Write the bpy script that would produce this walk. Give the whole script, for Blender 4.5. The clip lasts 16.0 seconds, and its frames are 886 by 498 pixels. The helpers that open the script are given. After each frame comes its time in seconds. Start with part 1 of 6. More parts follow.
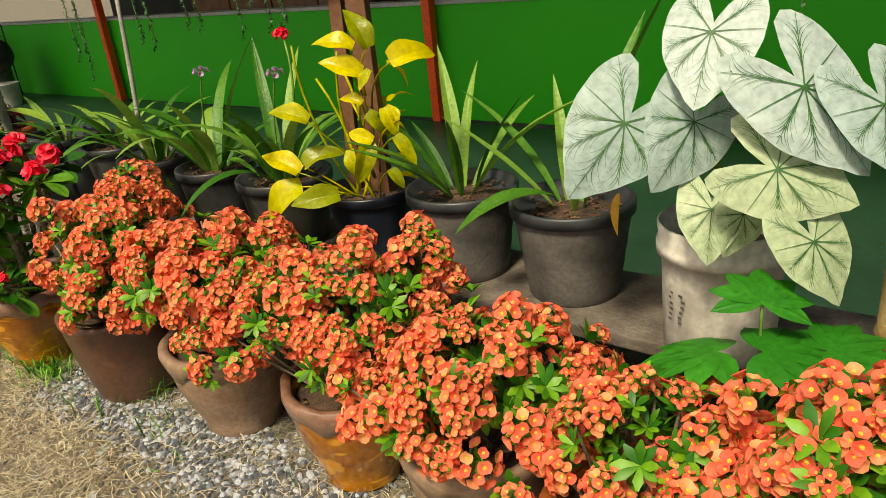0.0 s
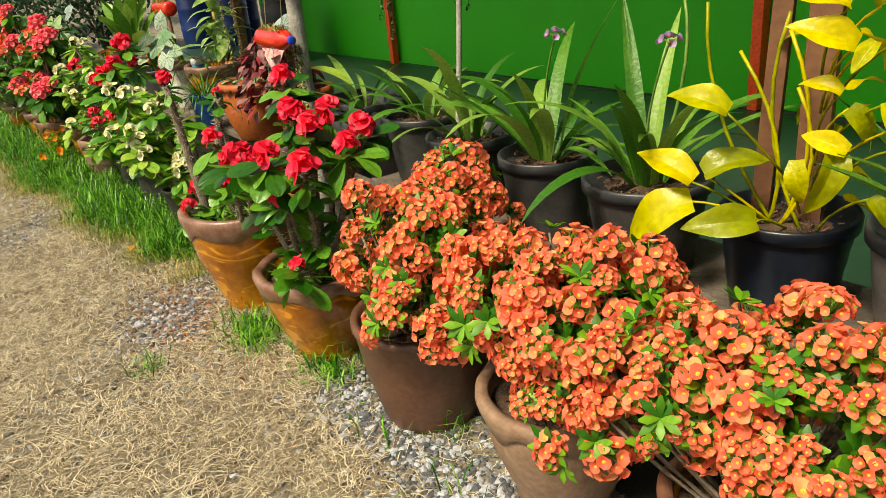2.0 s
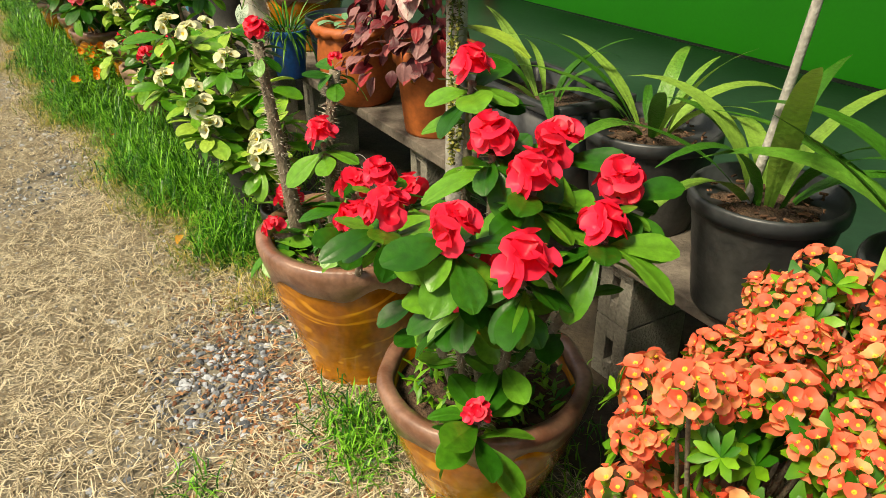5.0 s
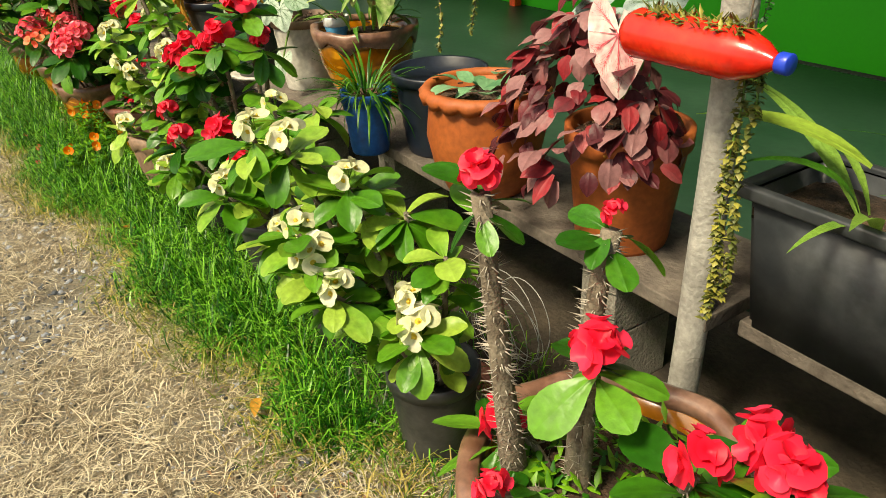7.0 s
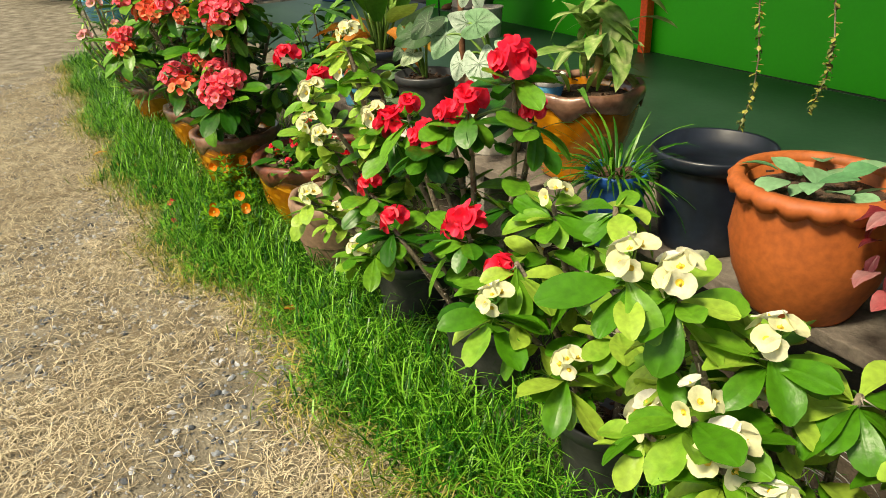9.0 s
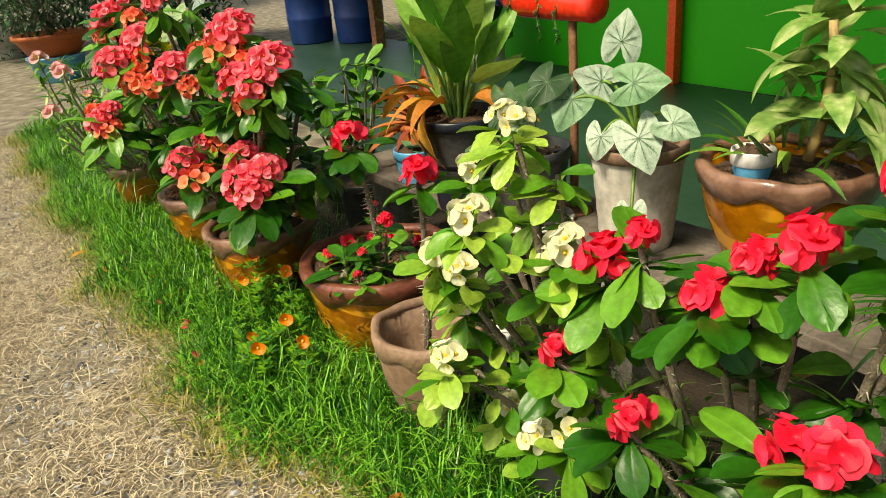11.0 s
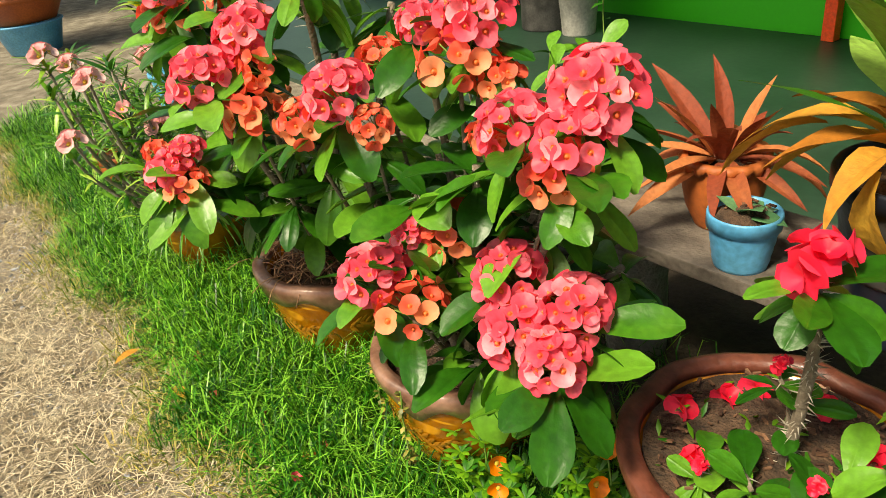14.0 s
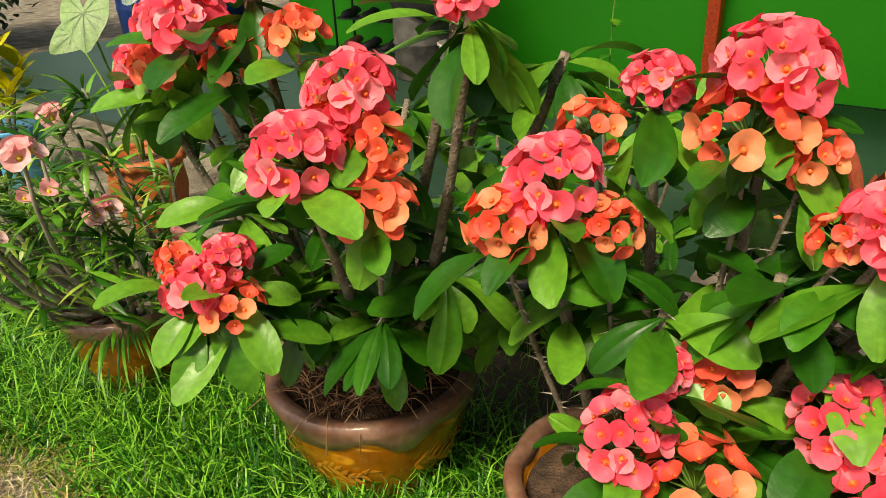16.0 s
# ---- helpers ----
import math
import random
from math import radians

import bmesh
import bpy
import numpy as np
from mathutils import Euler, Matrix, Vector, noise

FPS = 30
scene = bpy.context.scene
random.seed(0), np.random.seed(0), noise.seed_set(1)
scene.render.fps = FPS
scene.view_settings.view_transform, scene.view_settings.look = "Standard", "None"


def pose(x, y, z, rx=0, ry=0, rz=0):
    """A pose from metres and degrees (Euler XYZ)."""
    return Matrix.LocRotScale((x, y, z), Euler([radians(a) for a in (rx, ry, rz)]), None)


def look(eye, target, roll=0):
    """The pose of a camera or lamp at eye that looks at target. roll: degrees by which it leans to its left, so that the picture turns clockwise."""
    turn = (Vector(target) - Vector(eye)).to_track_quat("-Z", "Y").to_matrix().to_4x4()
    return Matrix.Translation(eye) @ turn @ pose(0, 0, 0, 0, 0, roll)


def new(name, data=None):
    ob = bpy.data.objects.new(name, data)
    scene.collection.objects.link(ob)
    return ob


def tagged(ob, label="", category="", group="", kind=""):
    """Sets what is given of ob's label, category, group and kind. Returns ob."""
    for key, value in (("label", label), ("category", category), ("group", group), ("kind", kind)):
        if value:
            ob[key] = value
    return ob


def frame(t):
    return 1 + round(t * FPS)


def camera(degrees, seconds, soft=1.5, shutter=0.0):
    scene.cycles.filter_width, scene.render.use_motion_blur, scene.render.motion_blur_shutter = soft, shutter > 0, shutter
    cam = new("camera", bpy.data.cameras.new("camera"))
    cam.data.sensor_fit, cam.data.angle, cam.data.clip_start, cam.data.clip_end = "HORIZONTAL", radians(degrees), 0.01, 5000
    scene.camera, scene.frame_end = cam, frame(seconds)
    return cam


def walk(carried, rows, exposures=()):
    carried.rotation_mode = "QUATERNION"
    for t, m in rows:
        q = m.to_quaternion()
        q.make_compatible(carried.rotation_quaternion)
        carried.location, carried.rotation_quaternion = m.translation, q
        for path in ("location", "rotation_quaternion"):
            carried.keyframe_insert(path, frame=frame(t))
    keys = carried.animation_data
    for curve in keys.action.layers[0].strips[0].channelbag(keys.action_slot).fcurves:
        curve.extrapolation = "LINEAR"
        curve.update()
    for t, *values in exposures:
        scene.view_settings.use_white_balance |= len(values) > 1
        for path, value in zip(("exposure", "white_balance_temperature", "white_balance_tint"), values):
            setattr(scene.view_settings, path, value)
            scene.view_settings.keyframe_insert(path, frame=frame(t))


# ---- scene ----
cam = camera(62.4, 16.0, 0.65)
METRES, EYE, TILT, LEAN, TURN = 7.2, 1.405, -22.75, 5.68, 36.72
ROWS = [
    (0.0, 0.0, 0.0, 0.0, 0.0, -0.0, 0.0),
    (0.5, -0.0126, 0.0057, -0.0002, 4.79, 0.25, -1.8),
    (1.0, -0.0378, 0.0381, 0.007, 9.43, -4.74, -4.0),
    (1.5, -0.0561, 0.056, 0.0097, 13.42, -5.68, -5.42),
    (2.0, -0.0695, 0.0797, 0.0153, 17.14, -3.0, -6.94),
    (2.5, -0.081, 0.1092, 0.028, 20.65, -7.32, -6.28),
    (3.0, -0.0954, 0.1246, 0.0329, 21.0, -6.07, -9.26),
    (5.5, -0.2173, 0.2211, 0.0564, 19.99, -10.28, -13.22),
    (6.0, -0.2549, 0.2389, 0.0591, 17.63, -10.45, -10.22),
    (6.5, -0.2759, 0.2516, 0.0614, 17.12, -8.96, -13.06),
    (7.0, -0.3026, 0.2802, 0.0731, 17.61, -8.94, -10.32),
    (7.5, -0.3233, 0.2937, 0.0762, 22.03, -7.9, -11.59),
    (8.0, -0.3493, 0.3067, 0.0784, 18.27, -7.25, -9.92),
    (8.5, -0.3813, 0.3082, 0.0771, 16.98, -7.57, -9.9),
    (9.0, -0.4007, 0.3168, 0.0768, 21.7, -7.08, -12.04),
    (11.5, -0.5422, 0.4145, 0.1022, 17.82, -3.94, -7.57),
    (12.0, -0.569, 0.4454, 0.1195, 20.57, -6.13, -8.57),
    (12.5, -0.5841, 0.4654, 0.1282, 22.18, -6.65, -7.95),
    (13.0, -0.618, 0.4816, 0.1297, 17.95, -4.8, -8.74),
    (13.5, -0.6441, 0.4962, 0.1278, 16.42, -8.03, -8.01),
    (14.0, -0.6703, 0.5137, 0.1269, 16.07, -8.19, -6.03),
    (14.5, -0.6942, 0.5397, 0.1328, 15.26, -10.05, -4.84),
    (15.0, -0.7166, 0.5445, 0.1327, 12.17, -4.32, -5.59),
    (15.5, -0.751, 0.5534, 0.1306, 4.36, -3.72, -3.79),
    (16.0, -0.7685, 0.5574, 0.1306, 0.29, -3.38, -3.84),
]
walk(cam, [(t, pose(0, 0, EYE, TILT, LEAN, TURN) @ pose(METRES * x, METRES * y, METRES * z, 90 + pitch, roll, yaw)) for t, x, y, z, yaw, pitch, roll in ROWS], ((0.0, 0.48, 8400, 4), (1.5, 0.72, 8400, 5), (3.0, 0.74, 8400, 5), (6.0, 0.82, 8400, 4), (9.0, 0.80, 8400, 4), (12.0, 0.80, 8400, 4), (13.0, 1.00, 8400, 5), (14.2, 1.00, 8400, 7), (15.0, 0.76, 8400, 8), (16.0, 0.72, 8400, 8)))

# ---- world, sun ----
world = bpy.data.worlds.new("overcast")
scene.world = world
world.use_nodes = True
wn = world.node_tree
sky = wn.nodes.new("ShaderNodeTexSky")
sky.sky_type, sky.sun_disc = "NISHITA", False
sky.sun_elevation, sky.sun_rotation, sky.dust_density = radians(50), radians(200), 3.0
wn.links.new(sky.outputs[0], wn.nodes["Background"].inputs[0])
wn.nodes["Background"].inputs[1].default_value = 0.088
sun = new("sun", bpy.data.lights.new("sun", "SUN"))
sun.data.energy, sun.data.angle, sun.data.color = 3.05, radians(12), (1.0, 0.95, 0.86)
sun.matrix_basis = look((-3.0, -6.0, 10.0), (-4.5, 1.0, 0.0))

# ---- materials ----


def shader(name, c1, c2, rough=0.6, scale=12.0, fine=90.0, bump=0.3, metal=0.0, through_light=0.0, per="none", c3=None, coat=0.0, ends=(0.32, 0.68), grain_mix=1.0):
    """Two colours mixed by coarse noise, shaded by fine grain; per: vary by 'object' or 'island'."""
    m = bpy.data.materials.new(name)
    m.use_nodes = True
    t = m.node_tree
    n, ln = t.nodes, t.links
    b = n["Principled BSDF"]
    b.inputs["Roughness"].default_value, b.inputs["Metallic"].default_value = rough, metal
    b.inputs["Coat Weight"].default_value = coat
    b.inputs["Specular IOR Level"].default_value = 0.4 if through_light else 0.5
    co = n.new("ShaderNodeTexCoord")
    big = n.new("ShaderNodeTexNoise")
    big.inputs["Scale"].default_value, big.inputs["Detail"].default_value = scale, 5
    ln.new(co.outputs["Object"], big.inputs["Vector"])
    ramp = n.new("ShaderNodeValToRGB")
    ramp.color_ramp.elements[0].color, ramp.color_ramp.elements[1].color = (*c1, 1), (*c2, 1)
    ramp.color_ramp.elements[0].position, ramp.color_ramp.elements[1].position = ends
    if c3:
        e = ramp.color_ramp.elements.new(sum(ends) / 2)
        e.color = (*c3, 1)
    fac = big.outputs["Fac"]
    if per != "none":
        if per == "object":
            rnd = n.new("ShaderNodeObjectInfo").outputs["Random"]
        else:
            rnd = n.new("ShaderNodeNewGeometry").outputs["Random Per Island"]
        mx = n.new("ShaderNodeMath")
        mx.operation = "MULTIPLY_ADD"
        ln.new(rnd, mx.inputs[0])
        mx.inputs[1].default_value = 0.75
        ad = n.new("ShaderNodeMath")
        ad.operation = "MULTIPLY_ADD"
        ln.new(fac, ad.inputs[0])
        ad.inputs[1].default_value, ad.inputs[2].default_value = 0.5, -0.13
        ln.new(ad.outputs[0], mx.inputs[2])
        fac = mx.outputs[0]
    ln.new(fac, ramp.inputs[0])
    grain = n.new("ShaderNodeTexNoise")
    grain.inputs["Scale"].default_value, grain.inputs["Detail"].default_value = fine, 4
    ln.new(co.outputs["Object"], grain.inputs["Vector"])
    gr = n.new("ShaderNodeMapRange")
    gr.inputs[1].default_value, gr.inputs[2].default_value, gr.inputs[3].default_value, gr.inputs[4].default_value = 0.3, 0.7, 0.78, 1.15
    ln.new(grain.outputs["Fac"], gr.inputs[0])
    mul = n.new("ShaderNodeMix")
    mul.data_type, mul.blend_type = "RGBA", "MULTIPLY"
    mul.inputs[0].default_value = grain_mix
    ln.new(ramp.outputs[0], mul.inputs[6])
    ln.new(gr.outputs[0], mul.inputs[7])
    colour = mul.outputs[2]
    ln.new(colour, b.inputs["Base Color"])
    if bump:
        bp = n.new("ShaderNodeBump")
        bp.inputs["Strength"].default_value, bp.inputs["Distance"].default_value = bump, 0.01
        ln.new(grain.outputs["Fac"], bp.inputs["Height"])
        ln.new(bp.outputs[0], b.inputs["Normal"])
    if through_light:
        tr = n.new("ShaderNodeBsdfTranslucent")
        ln.new(colour, tr.inputs[0])
        ms = n.new("ShaderNodeMixShader")
        ms.inputs[0].default_value = through_light
        ln.new(b.outputs[0], ms.inputs[1])
        ln.new(tr.outputs[0], ms.inputs[2])
        ln.new(ms.outputs[0], n["Material Output"].inputs[0])
    return m


def swirl(m, colour, scale, distortion, low, high):
    """Lays brushed strokes of one more colour over a material."""
    t = m.node_tree
    n, ln = t.nodes, t.links
    b = n["Principled BSDF"]
    old = b.inputs["Base Color"].links[0].from_socket
    co = n.new("ShaderNodeTexCoord")
    mp = n.new("ShaderNodeMapping")
    mp.inputs["Scale"].default_value = (1, 1, 2.4)
    w = n.new("ShaderNodeTexNoise")
    w.inputs["Scale"].default_value, w.inputs["Distortion"].default_value, w.inputs["Detail"].default_value = scale, distortion, 1
    r = n.new("ShaderNodeMapRange")
    r.inputs[1].default_value, r.inputs[2].default_value = low, high
    mx = n.new("ShaderNodeMix")
    mx.data_type = "RGBA"
    mx.inputs[7].default_value = (*colour, 1)
    ln.new(co.outputs["Object"], mp.inputs[0])
    ln.new(mp.outputs[0], w.inputs["Vector"])
    ln.new(w.outputs["Fac"], r.inputs[0])
    ln.new(r.outputs[0], mx.inputs[0])
    ln.new(old, mx.inputs[6])
    ln.new(mx.outputs[2], b.inputs["Base Color"])
    return m


M_GROUND = shader("dry_ground", (0.11, 0.094, 0.07), (0.29, 0.265, 0.21), 0.95, 7.0, 90, 0.9, c3=(0.19, 0.168, 0.125))
M_STRAW = shader("dry_straw", (0.22, 0.17, 0.105), (0.68, 0.60, 0.43), 0.8, 2, 40, 0, through_light=0.1, per="island", c3=(0.43, 0.365, 0.245))
M_PEBBLE = shader("grey_gravel", (0.07, 0.08, 0.095), (0.42, 0.45, 0.50), 0.85, 30, 200, 0.3, per="island", c3=(0.165, 0.185, 0.215))
M_GRASS = shader("green_grass", (0.006, 0.075, 0.003), (0.21, 0.52, 0.05), 0.36, 4, 60, 0, through_light=0.18, per="island", c3=(0.030, 0.205, 0.008))
M_DRYGRASS = shader("yellowing_grass", (0.10, 0.17, 0.015), (0.50, 0.40, 0.12), 0.5, 4, 60, 0, through_light=0.2, per="island", c3=(0.27, 0.28, 0.05))
# Roof shade and the green wall's reflection are put into this concrete colour.
M_CONCRETE = shader("shade_toned_concrete", (0.009, 0.036, 0.020), (0.024, 0.062, 0.040), 0.42, 1.5, 25, 0.06)
M_WALL = shader("green_wall_paint", (0.001, 0.40, 0.002), (0.003, 0.50, 0.004), 0.6, 0.5, 40, 0.01, grain_mix=0.15)
M_LEDGE = shader("grey_ledge", (0.30, 0.31, 0.30), (0.42, 0.43, 0.42), 0.7, 4, 60, 0.1)
M_REDPOST = shader("red_paint", (0.80, 0.065, 0.010), (0.88, 0.10, 0.018), 0.45, 6, 60, 0.05)
# Plaster with the dimness of the house interior put into its colour.
M_DARKROOM = shader("shade_toned_plaster", (0.03, 0.03, 0.035), (0.06, 0.055, 0.05), 0.9, 2, 40, 0.05)
M_ROOF = shader("roof_sheet", (0.55, 0.55, 0.54), (0.66, 0.65, 0.63), 0.6, 3, 40, 0.1)
M_BROWNWOOD = shader("brown_wood", (0.10, 0.04, 0.018), (0.19, 0.085, 0.04), 0.65, 8, 60, 0.2)
M_PLANK = shader("weathered_plank", (0.06, 0.048, 0.04), (0.20, 0.17, 0.14), 0.85, 9, 70, 0.5)
M_POLE = shader("grey_pole", (0.28, 0.27, 0.245), (0.46, 0.45, 0.41), 0.8, 14, 90, 0.4)
M_BLOCK = shader("cement_block", (0.20, 0.185, 0.155), (0.33, 0.31, 0.265), 0.95, 10, 120, 0.7)
M_BLACKPOT = shader("dusty_black_plastic", (0.014, 0.016, 0.018), (0.065, 0.065, 0.062), 0.5, 7, 70, 0.15)
M_BLACKRIM = shader("black_plastic_rim", (0.02, 0.025, 0.03), (0.06, 0.065, 0.07), 0.4, 9, 60, 0.05)
M_GREYPOT = shader("sun_greyed_plastic", (0.055, 0.052, 0.048), (0.15, 0.14, 0.13), 0.65, 9, 80, 0.25)
M_NAVY = shader("navy_plastic", (0.005, 0.008, 0.014), (0.016, 0.024, 0.042), 0.34, 6, 60, 0.04)
M_BLUE = shader("blue_plastic", (0.01, 0.10, 0.42), (0.02, 0.16, 0.55), 0.35, 6, 60, 0.04)
M_LIGHTBLUE = shader("light_blue_plastic", (0.06, 0.33, 0.62), (0.12, 0.45, 0.72), 0.4, 8, 60, 0.04)
M_TERRA = shader("terracotta", (0.36, 0.085, 0.020), (0.48, 0.13, 0.032), 0.6, 3, 60, 0.05)
M_GLAZE = swirl(shader("amber_glaze", (0.24, 0.07, 0.005), (0.42, 0.155, 0.008), 0.14, 6, 50, 0.05, coat=0.5), (0.62, 0.27, 0.02), 4.0, 2.5, 0.56, 0.62)
M_SPRIG = shader("pale_amber_glaze", (0.30, 0.11, 0.01), (0.48, 0.21, 0.02), 0.25, 8, 50, 0.05, coat=0.4)
M_GLAZERIM = shader("brown_glaze_rim", (0.15, 0.065, 0.04), (0.30, 0.17, 0.12), 0.3, 14, 70, 0.15, coat=0.4)
M_CLAY = shader("dusty_brown_clay", (0.19, 0.11, 0.07), (0.31, 0.205, 0.14), 0.65, 7, 60, 0.25)
M_DARKCLAY = shader("dark_brown_glaze", (0.075, 0.03, 0.018), (0.14, 0.065, 0.04), 0.4, 6, 60, 0.1)
M_BUCKET = shader("grimy_white_plastic", (0.40, 0.38, 0.33), (0.66, 0.64, 0.58), 0.6, 8, 50, 0.1)
M_SOIL = shader("potting_soil", (0.035, 0.022, 0.014), (0.13, 0.075, 0.045), 1.0, 30, 160, 1.0)
M_MULCH = shader("coir_mulch", (0.05, 0.022, 0.012), (0.20, 0.10, 0.055), 0.95, 20, 120, 0.4, per="island")
M_ROOT = shader("dry_roots", (0.13, 0.05, 0.025), (0.42, 0.23, 0.12), 0.85, 20, 90, 0.2, per="island")
M_LILAC = shader("lilac_petal", (0.34, 0.22, 0.42), (0.56, 0.44, 0.62), 0.5, 20, 80, 0, through_light=0.2, per="island")
M_STEM = shader("thorny_bark", (0.13, 0.10, 0.07), (0.27, 0.23, 0.17), 0.9, 30, 150, 0.6)
M_SPINE = shader("pale_thorn", (0.36, 0.31, 0.24), (0.55, 0.50, 0.42), 0.7, 40, 100, 0)
M_GREENSTEM = shader("green_stalk", (0.10, 0.22, 0.03), (0.18, 0.32, 0.06), 0.5, 15, 60, 0.1)
M_LEAFDARK = shader("deep_green_leaf", (0.015, 0.10, 0.006), (0.115, 0.31, 0.026), 0.36, 14, 70, 0.12, through_light=0.18, per="object", c3=(0.04, 0.18, 0.011))
M_LEAFMID = shader("fresh_green_leaf", (0.06, 0.22, 0.012), (0.33, 0.51, 0.07), 0.36, 14, 70, 0.12, through_light=0.2, per="object", c3=(0.155, 0.36, 0.032))
M_LEAFSMALL = shader("small_green_leaf", (0.02, 0.14, 0.006), (0.18, 0.42, 0.022), 0.45, 20, 70, 0, through_light=0.2, per="island")
M_STRAPLEAF = shader("ribbed_strap_leaf", (0.035, 0.15, 0.012), (0.21, 0.38, 0.06), 0.42, 10, 80, 0.3, through_light=0.2, per="object", c3=(0.09, 0.25, 0.028))
M_YELLOWLEAF = shader("golden_leaf", (0.26, 0.30, 0.008), (0.66, 0.56, 0.015), 0.32, 16, 60, 0.25, through_light=0.25, per="object", c3=(0.52, 0.50, 0.010))
M_OCHRELEAF = shader("withered_leaf", (0.45, 0.16, 0.02), (0.66, 0.36, 0.05), 0.7, 12, 70, 0.3, through_light=0.2, per="object")
M_WHITELEAF = shader("white_caladium", (0.35, 0.47, 0.445), (0.51, 0.61, 0.59), 0.5, 14, 60, 0.15, through_light=0.2, per="object")
M_PALEGREEN = shader("pale_green_caladium", (0.23, 0.38, 0.15), (0.46, 0.55, 0.36), 0.5, 30, 70, 0.15, through_light=0.2, per="object")
M_MINT = shader("mint_caladium", (0.17, 0.34, 0.17), (0.42, 0.54, 0.43), 0.45, 40, 70, 0.15, through_light=0.2, per="object")
M_VEIN = shader("dark_green_vein", (0.02, 0.09, 0.02), (0.05, 0.16, 0.04), 0.5, 20, 60, 0)
M_PINKLEAF = shader("pink_caladium", (0.66, 0.22, 0.24), (0.74, 0.72, 0.66), 0.5, 16, 60, 0.1, through_light=0.2, c3=(0.72, 0.50, 0.48))
M_REDVEIN = shader("red_vein", (0.50, 0.02, 0.05), (0.60, 0.05, 0.08), 0.5, 20, 60, 0)
M_MAROON = shader("maroon_leaf", (0.09, 0.014, 0.02), (0.30, 0.14, 0.14), 0.5, 12, 70, 0.2, through_light=0.15, per="object", c3=(0.36, 0.02, 0.03))
M_ORANGE = shader("orange_bract", (0.96, 0.15, 0.09), (0.97, 0.52, 0.22), 0.55, 30, 90, 0.02, through_light=0.40, per="island", c3=(0.97, 0.27, 0.145), ends=(0.15, 0.95), grain_mix=0.4)
M_RED = shader("red_bract", (0.86, 0.010, 0.045), (0.95, 0.055, 0.13), 0.5, 20, 90, 0.03, through_light=0.25, per="island", c3=(0.93, 0.022, 0.075), ends=(0.1, 0.95), grain_mix=0.6)
M_CORAL = shader("coral_bract", (0.93, 0.05, 0.10), (0.96, 0.34, 0.40), 0.45, 60, 90, 0.1, through_light=0.32, per="island", c3=(0.95, 0.115, 0.18), ends=(0.1, 0.95), grain_mix=0.8)
M_CORALOLD = shader("orange_coral_bract", (0.94, 0.075, 0.05), (0.95, 0.36, 0.17), 0.5, 25, 90, 0.03, through_light=0.32, per="island", c3=(0.95, 0.155, 0.09), ends=(0.1, 0.95), grain_mix=0.6)
M_CREAM = shader("cream_bract", (0.72, 0.72, 0.42), (0.86, 0.85, 0.74), 0.5, 20, 80, 0.05, through_light=0.2, per="island")
M_PINK = shader("pink_petal", (0.80, 0.30, 0.32), (0.88, 0.62, 0.60), 0.5, 20, 80, 0, through_light=0.2, per="island")
M_MARIGOLD = shader("orange_petal", (0.85, 0.16, 0.01), (0.90, 0.26, 0.01), 0.5, 20, 80, 0, through_light=0.2)
M_EYE = shader("yellow_flower_eye", (0.60, 0.40, 0.03), (0.80, 0.60, 0.08), 0.6, 30, 90, 0)
M_EYEDARK = shader("russet_flower_eye", (0.62, 0.035, 0.015), (0.85, 0.20, 0.04), 0.6, 30, 90, 0)
M_BOTTLE = shader("red_painted_bottle", (0.62, 0.012, 0.008), (0.75, 0.04, 0.02), 0.22, 10, 60, 0.03, coat=0.4)
M_CAP = shader("blue_cap", (0.01, 0.05, 0.55), (0.02, 0.08, 0.65), 0.35, 10, 60, 0)
M_STRING = shader("pale_string", (0.55, 0.50, 0.40), (0.68, 0.63, 0.52), 0.9, 40, 120, 0)
M_RUST = shader("rusty_pipe", (0.12, 0.045, 0.02), (0.30, 0.14, 0.07), 0.8, 18, 90, 0.4)
M_BAMBOO = shader("old_bamboo", (0.30, 0.20, 0.07), (0.50, 0.38, 0.16), 0.7, 12, 60, 0.3)
M_BLACKCLOTH = shader("black_cover", (0.008, 0.009, 0.012), (0.03, 0.03, 0.035), 0.7, 8, 60, 0.3)
M_WHITE = shader("white_plastic", (0.62, 0.64, 0.64), (0.74, 0.75, 0.75), 0.5, 8, 60, 0.04)
# Leaf green darkened: the foliage's shade is put into the colour.
M_DARKLEAF = shader("shade_toned_foliage", (0.012, 0.045, 0.02), (0.05, 0.14, 0.05), 0.55, 5, 60, 0, through_light=0.15, per="island")
M_SUCCULENT = shader("olive_succulent", (0.09, 0.11, 0.02), (0.30, 0.28, 0.05), 0.5, 20, 80, 0, per="island")
# Brown soil, darkened in the colour for the shade below the benches.
M_SHADESOIL = shader("bench_shade_soil", (0.02, 0.015, 0.01), (0.06, 0.045, 0.03), 0.95, 6, 60, 0.8)
M_REDRIM = shader("red_brown_glaze", (0.10, 0.026, 0.016), (0.22, 0.07, 0.042), 0.45, 16, 60, 0.3, coat=0.15)
M_DEEPBLUE = shader("deep_blue_plastic", (0.004, 0.03, 0.16), (0.01, 0.05, 0.24), 0.4, 6, 60, 0.04)
M_BRICK = shader("red_tile", (0.26, 0.09, 0.05), (0.38, 0.16, 0.10), 0.85, 12, 90, 0.4)

# ---- building helpers ----
RNG = random.Random(7)


def thing(name, loc, label, category, group=""):
    ob = new(name)
    ob.location = loc
    return tagged(ob, label, category, group)


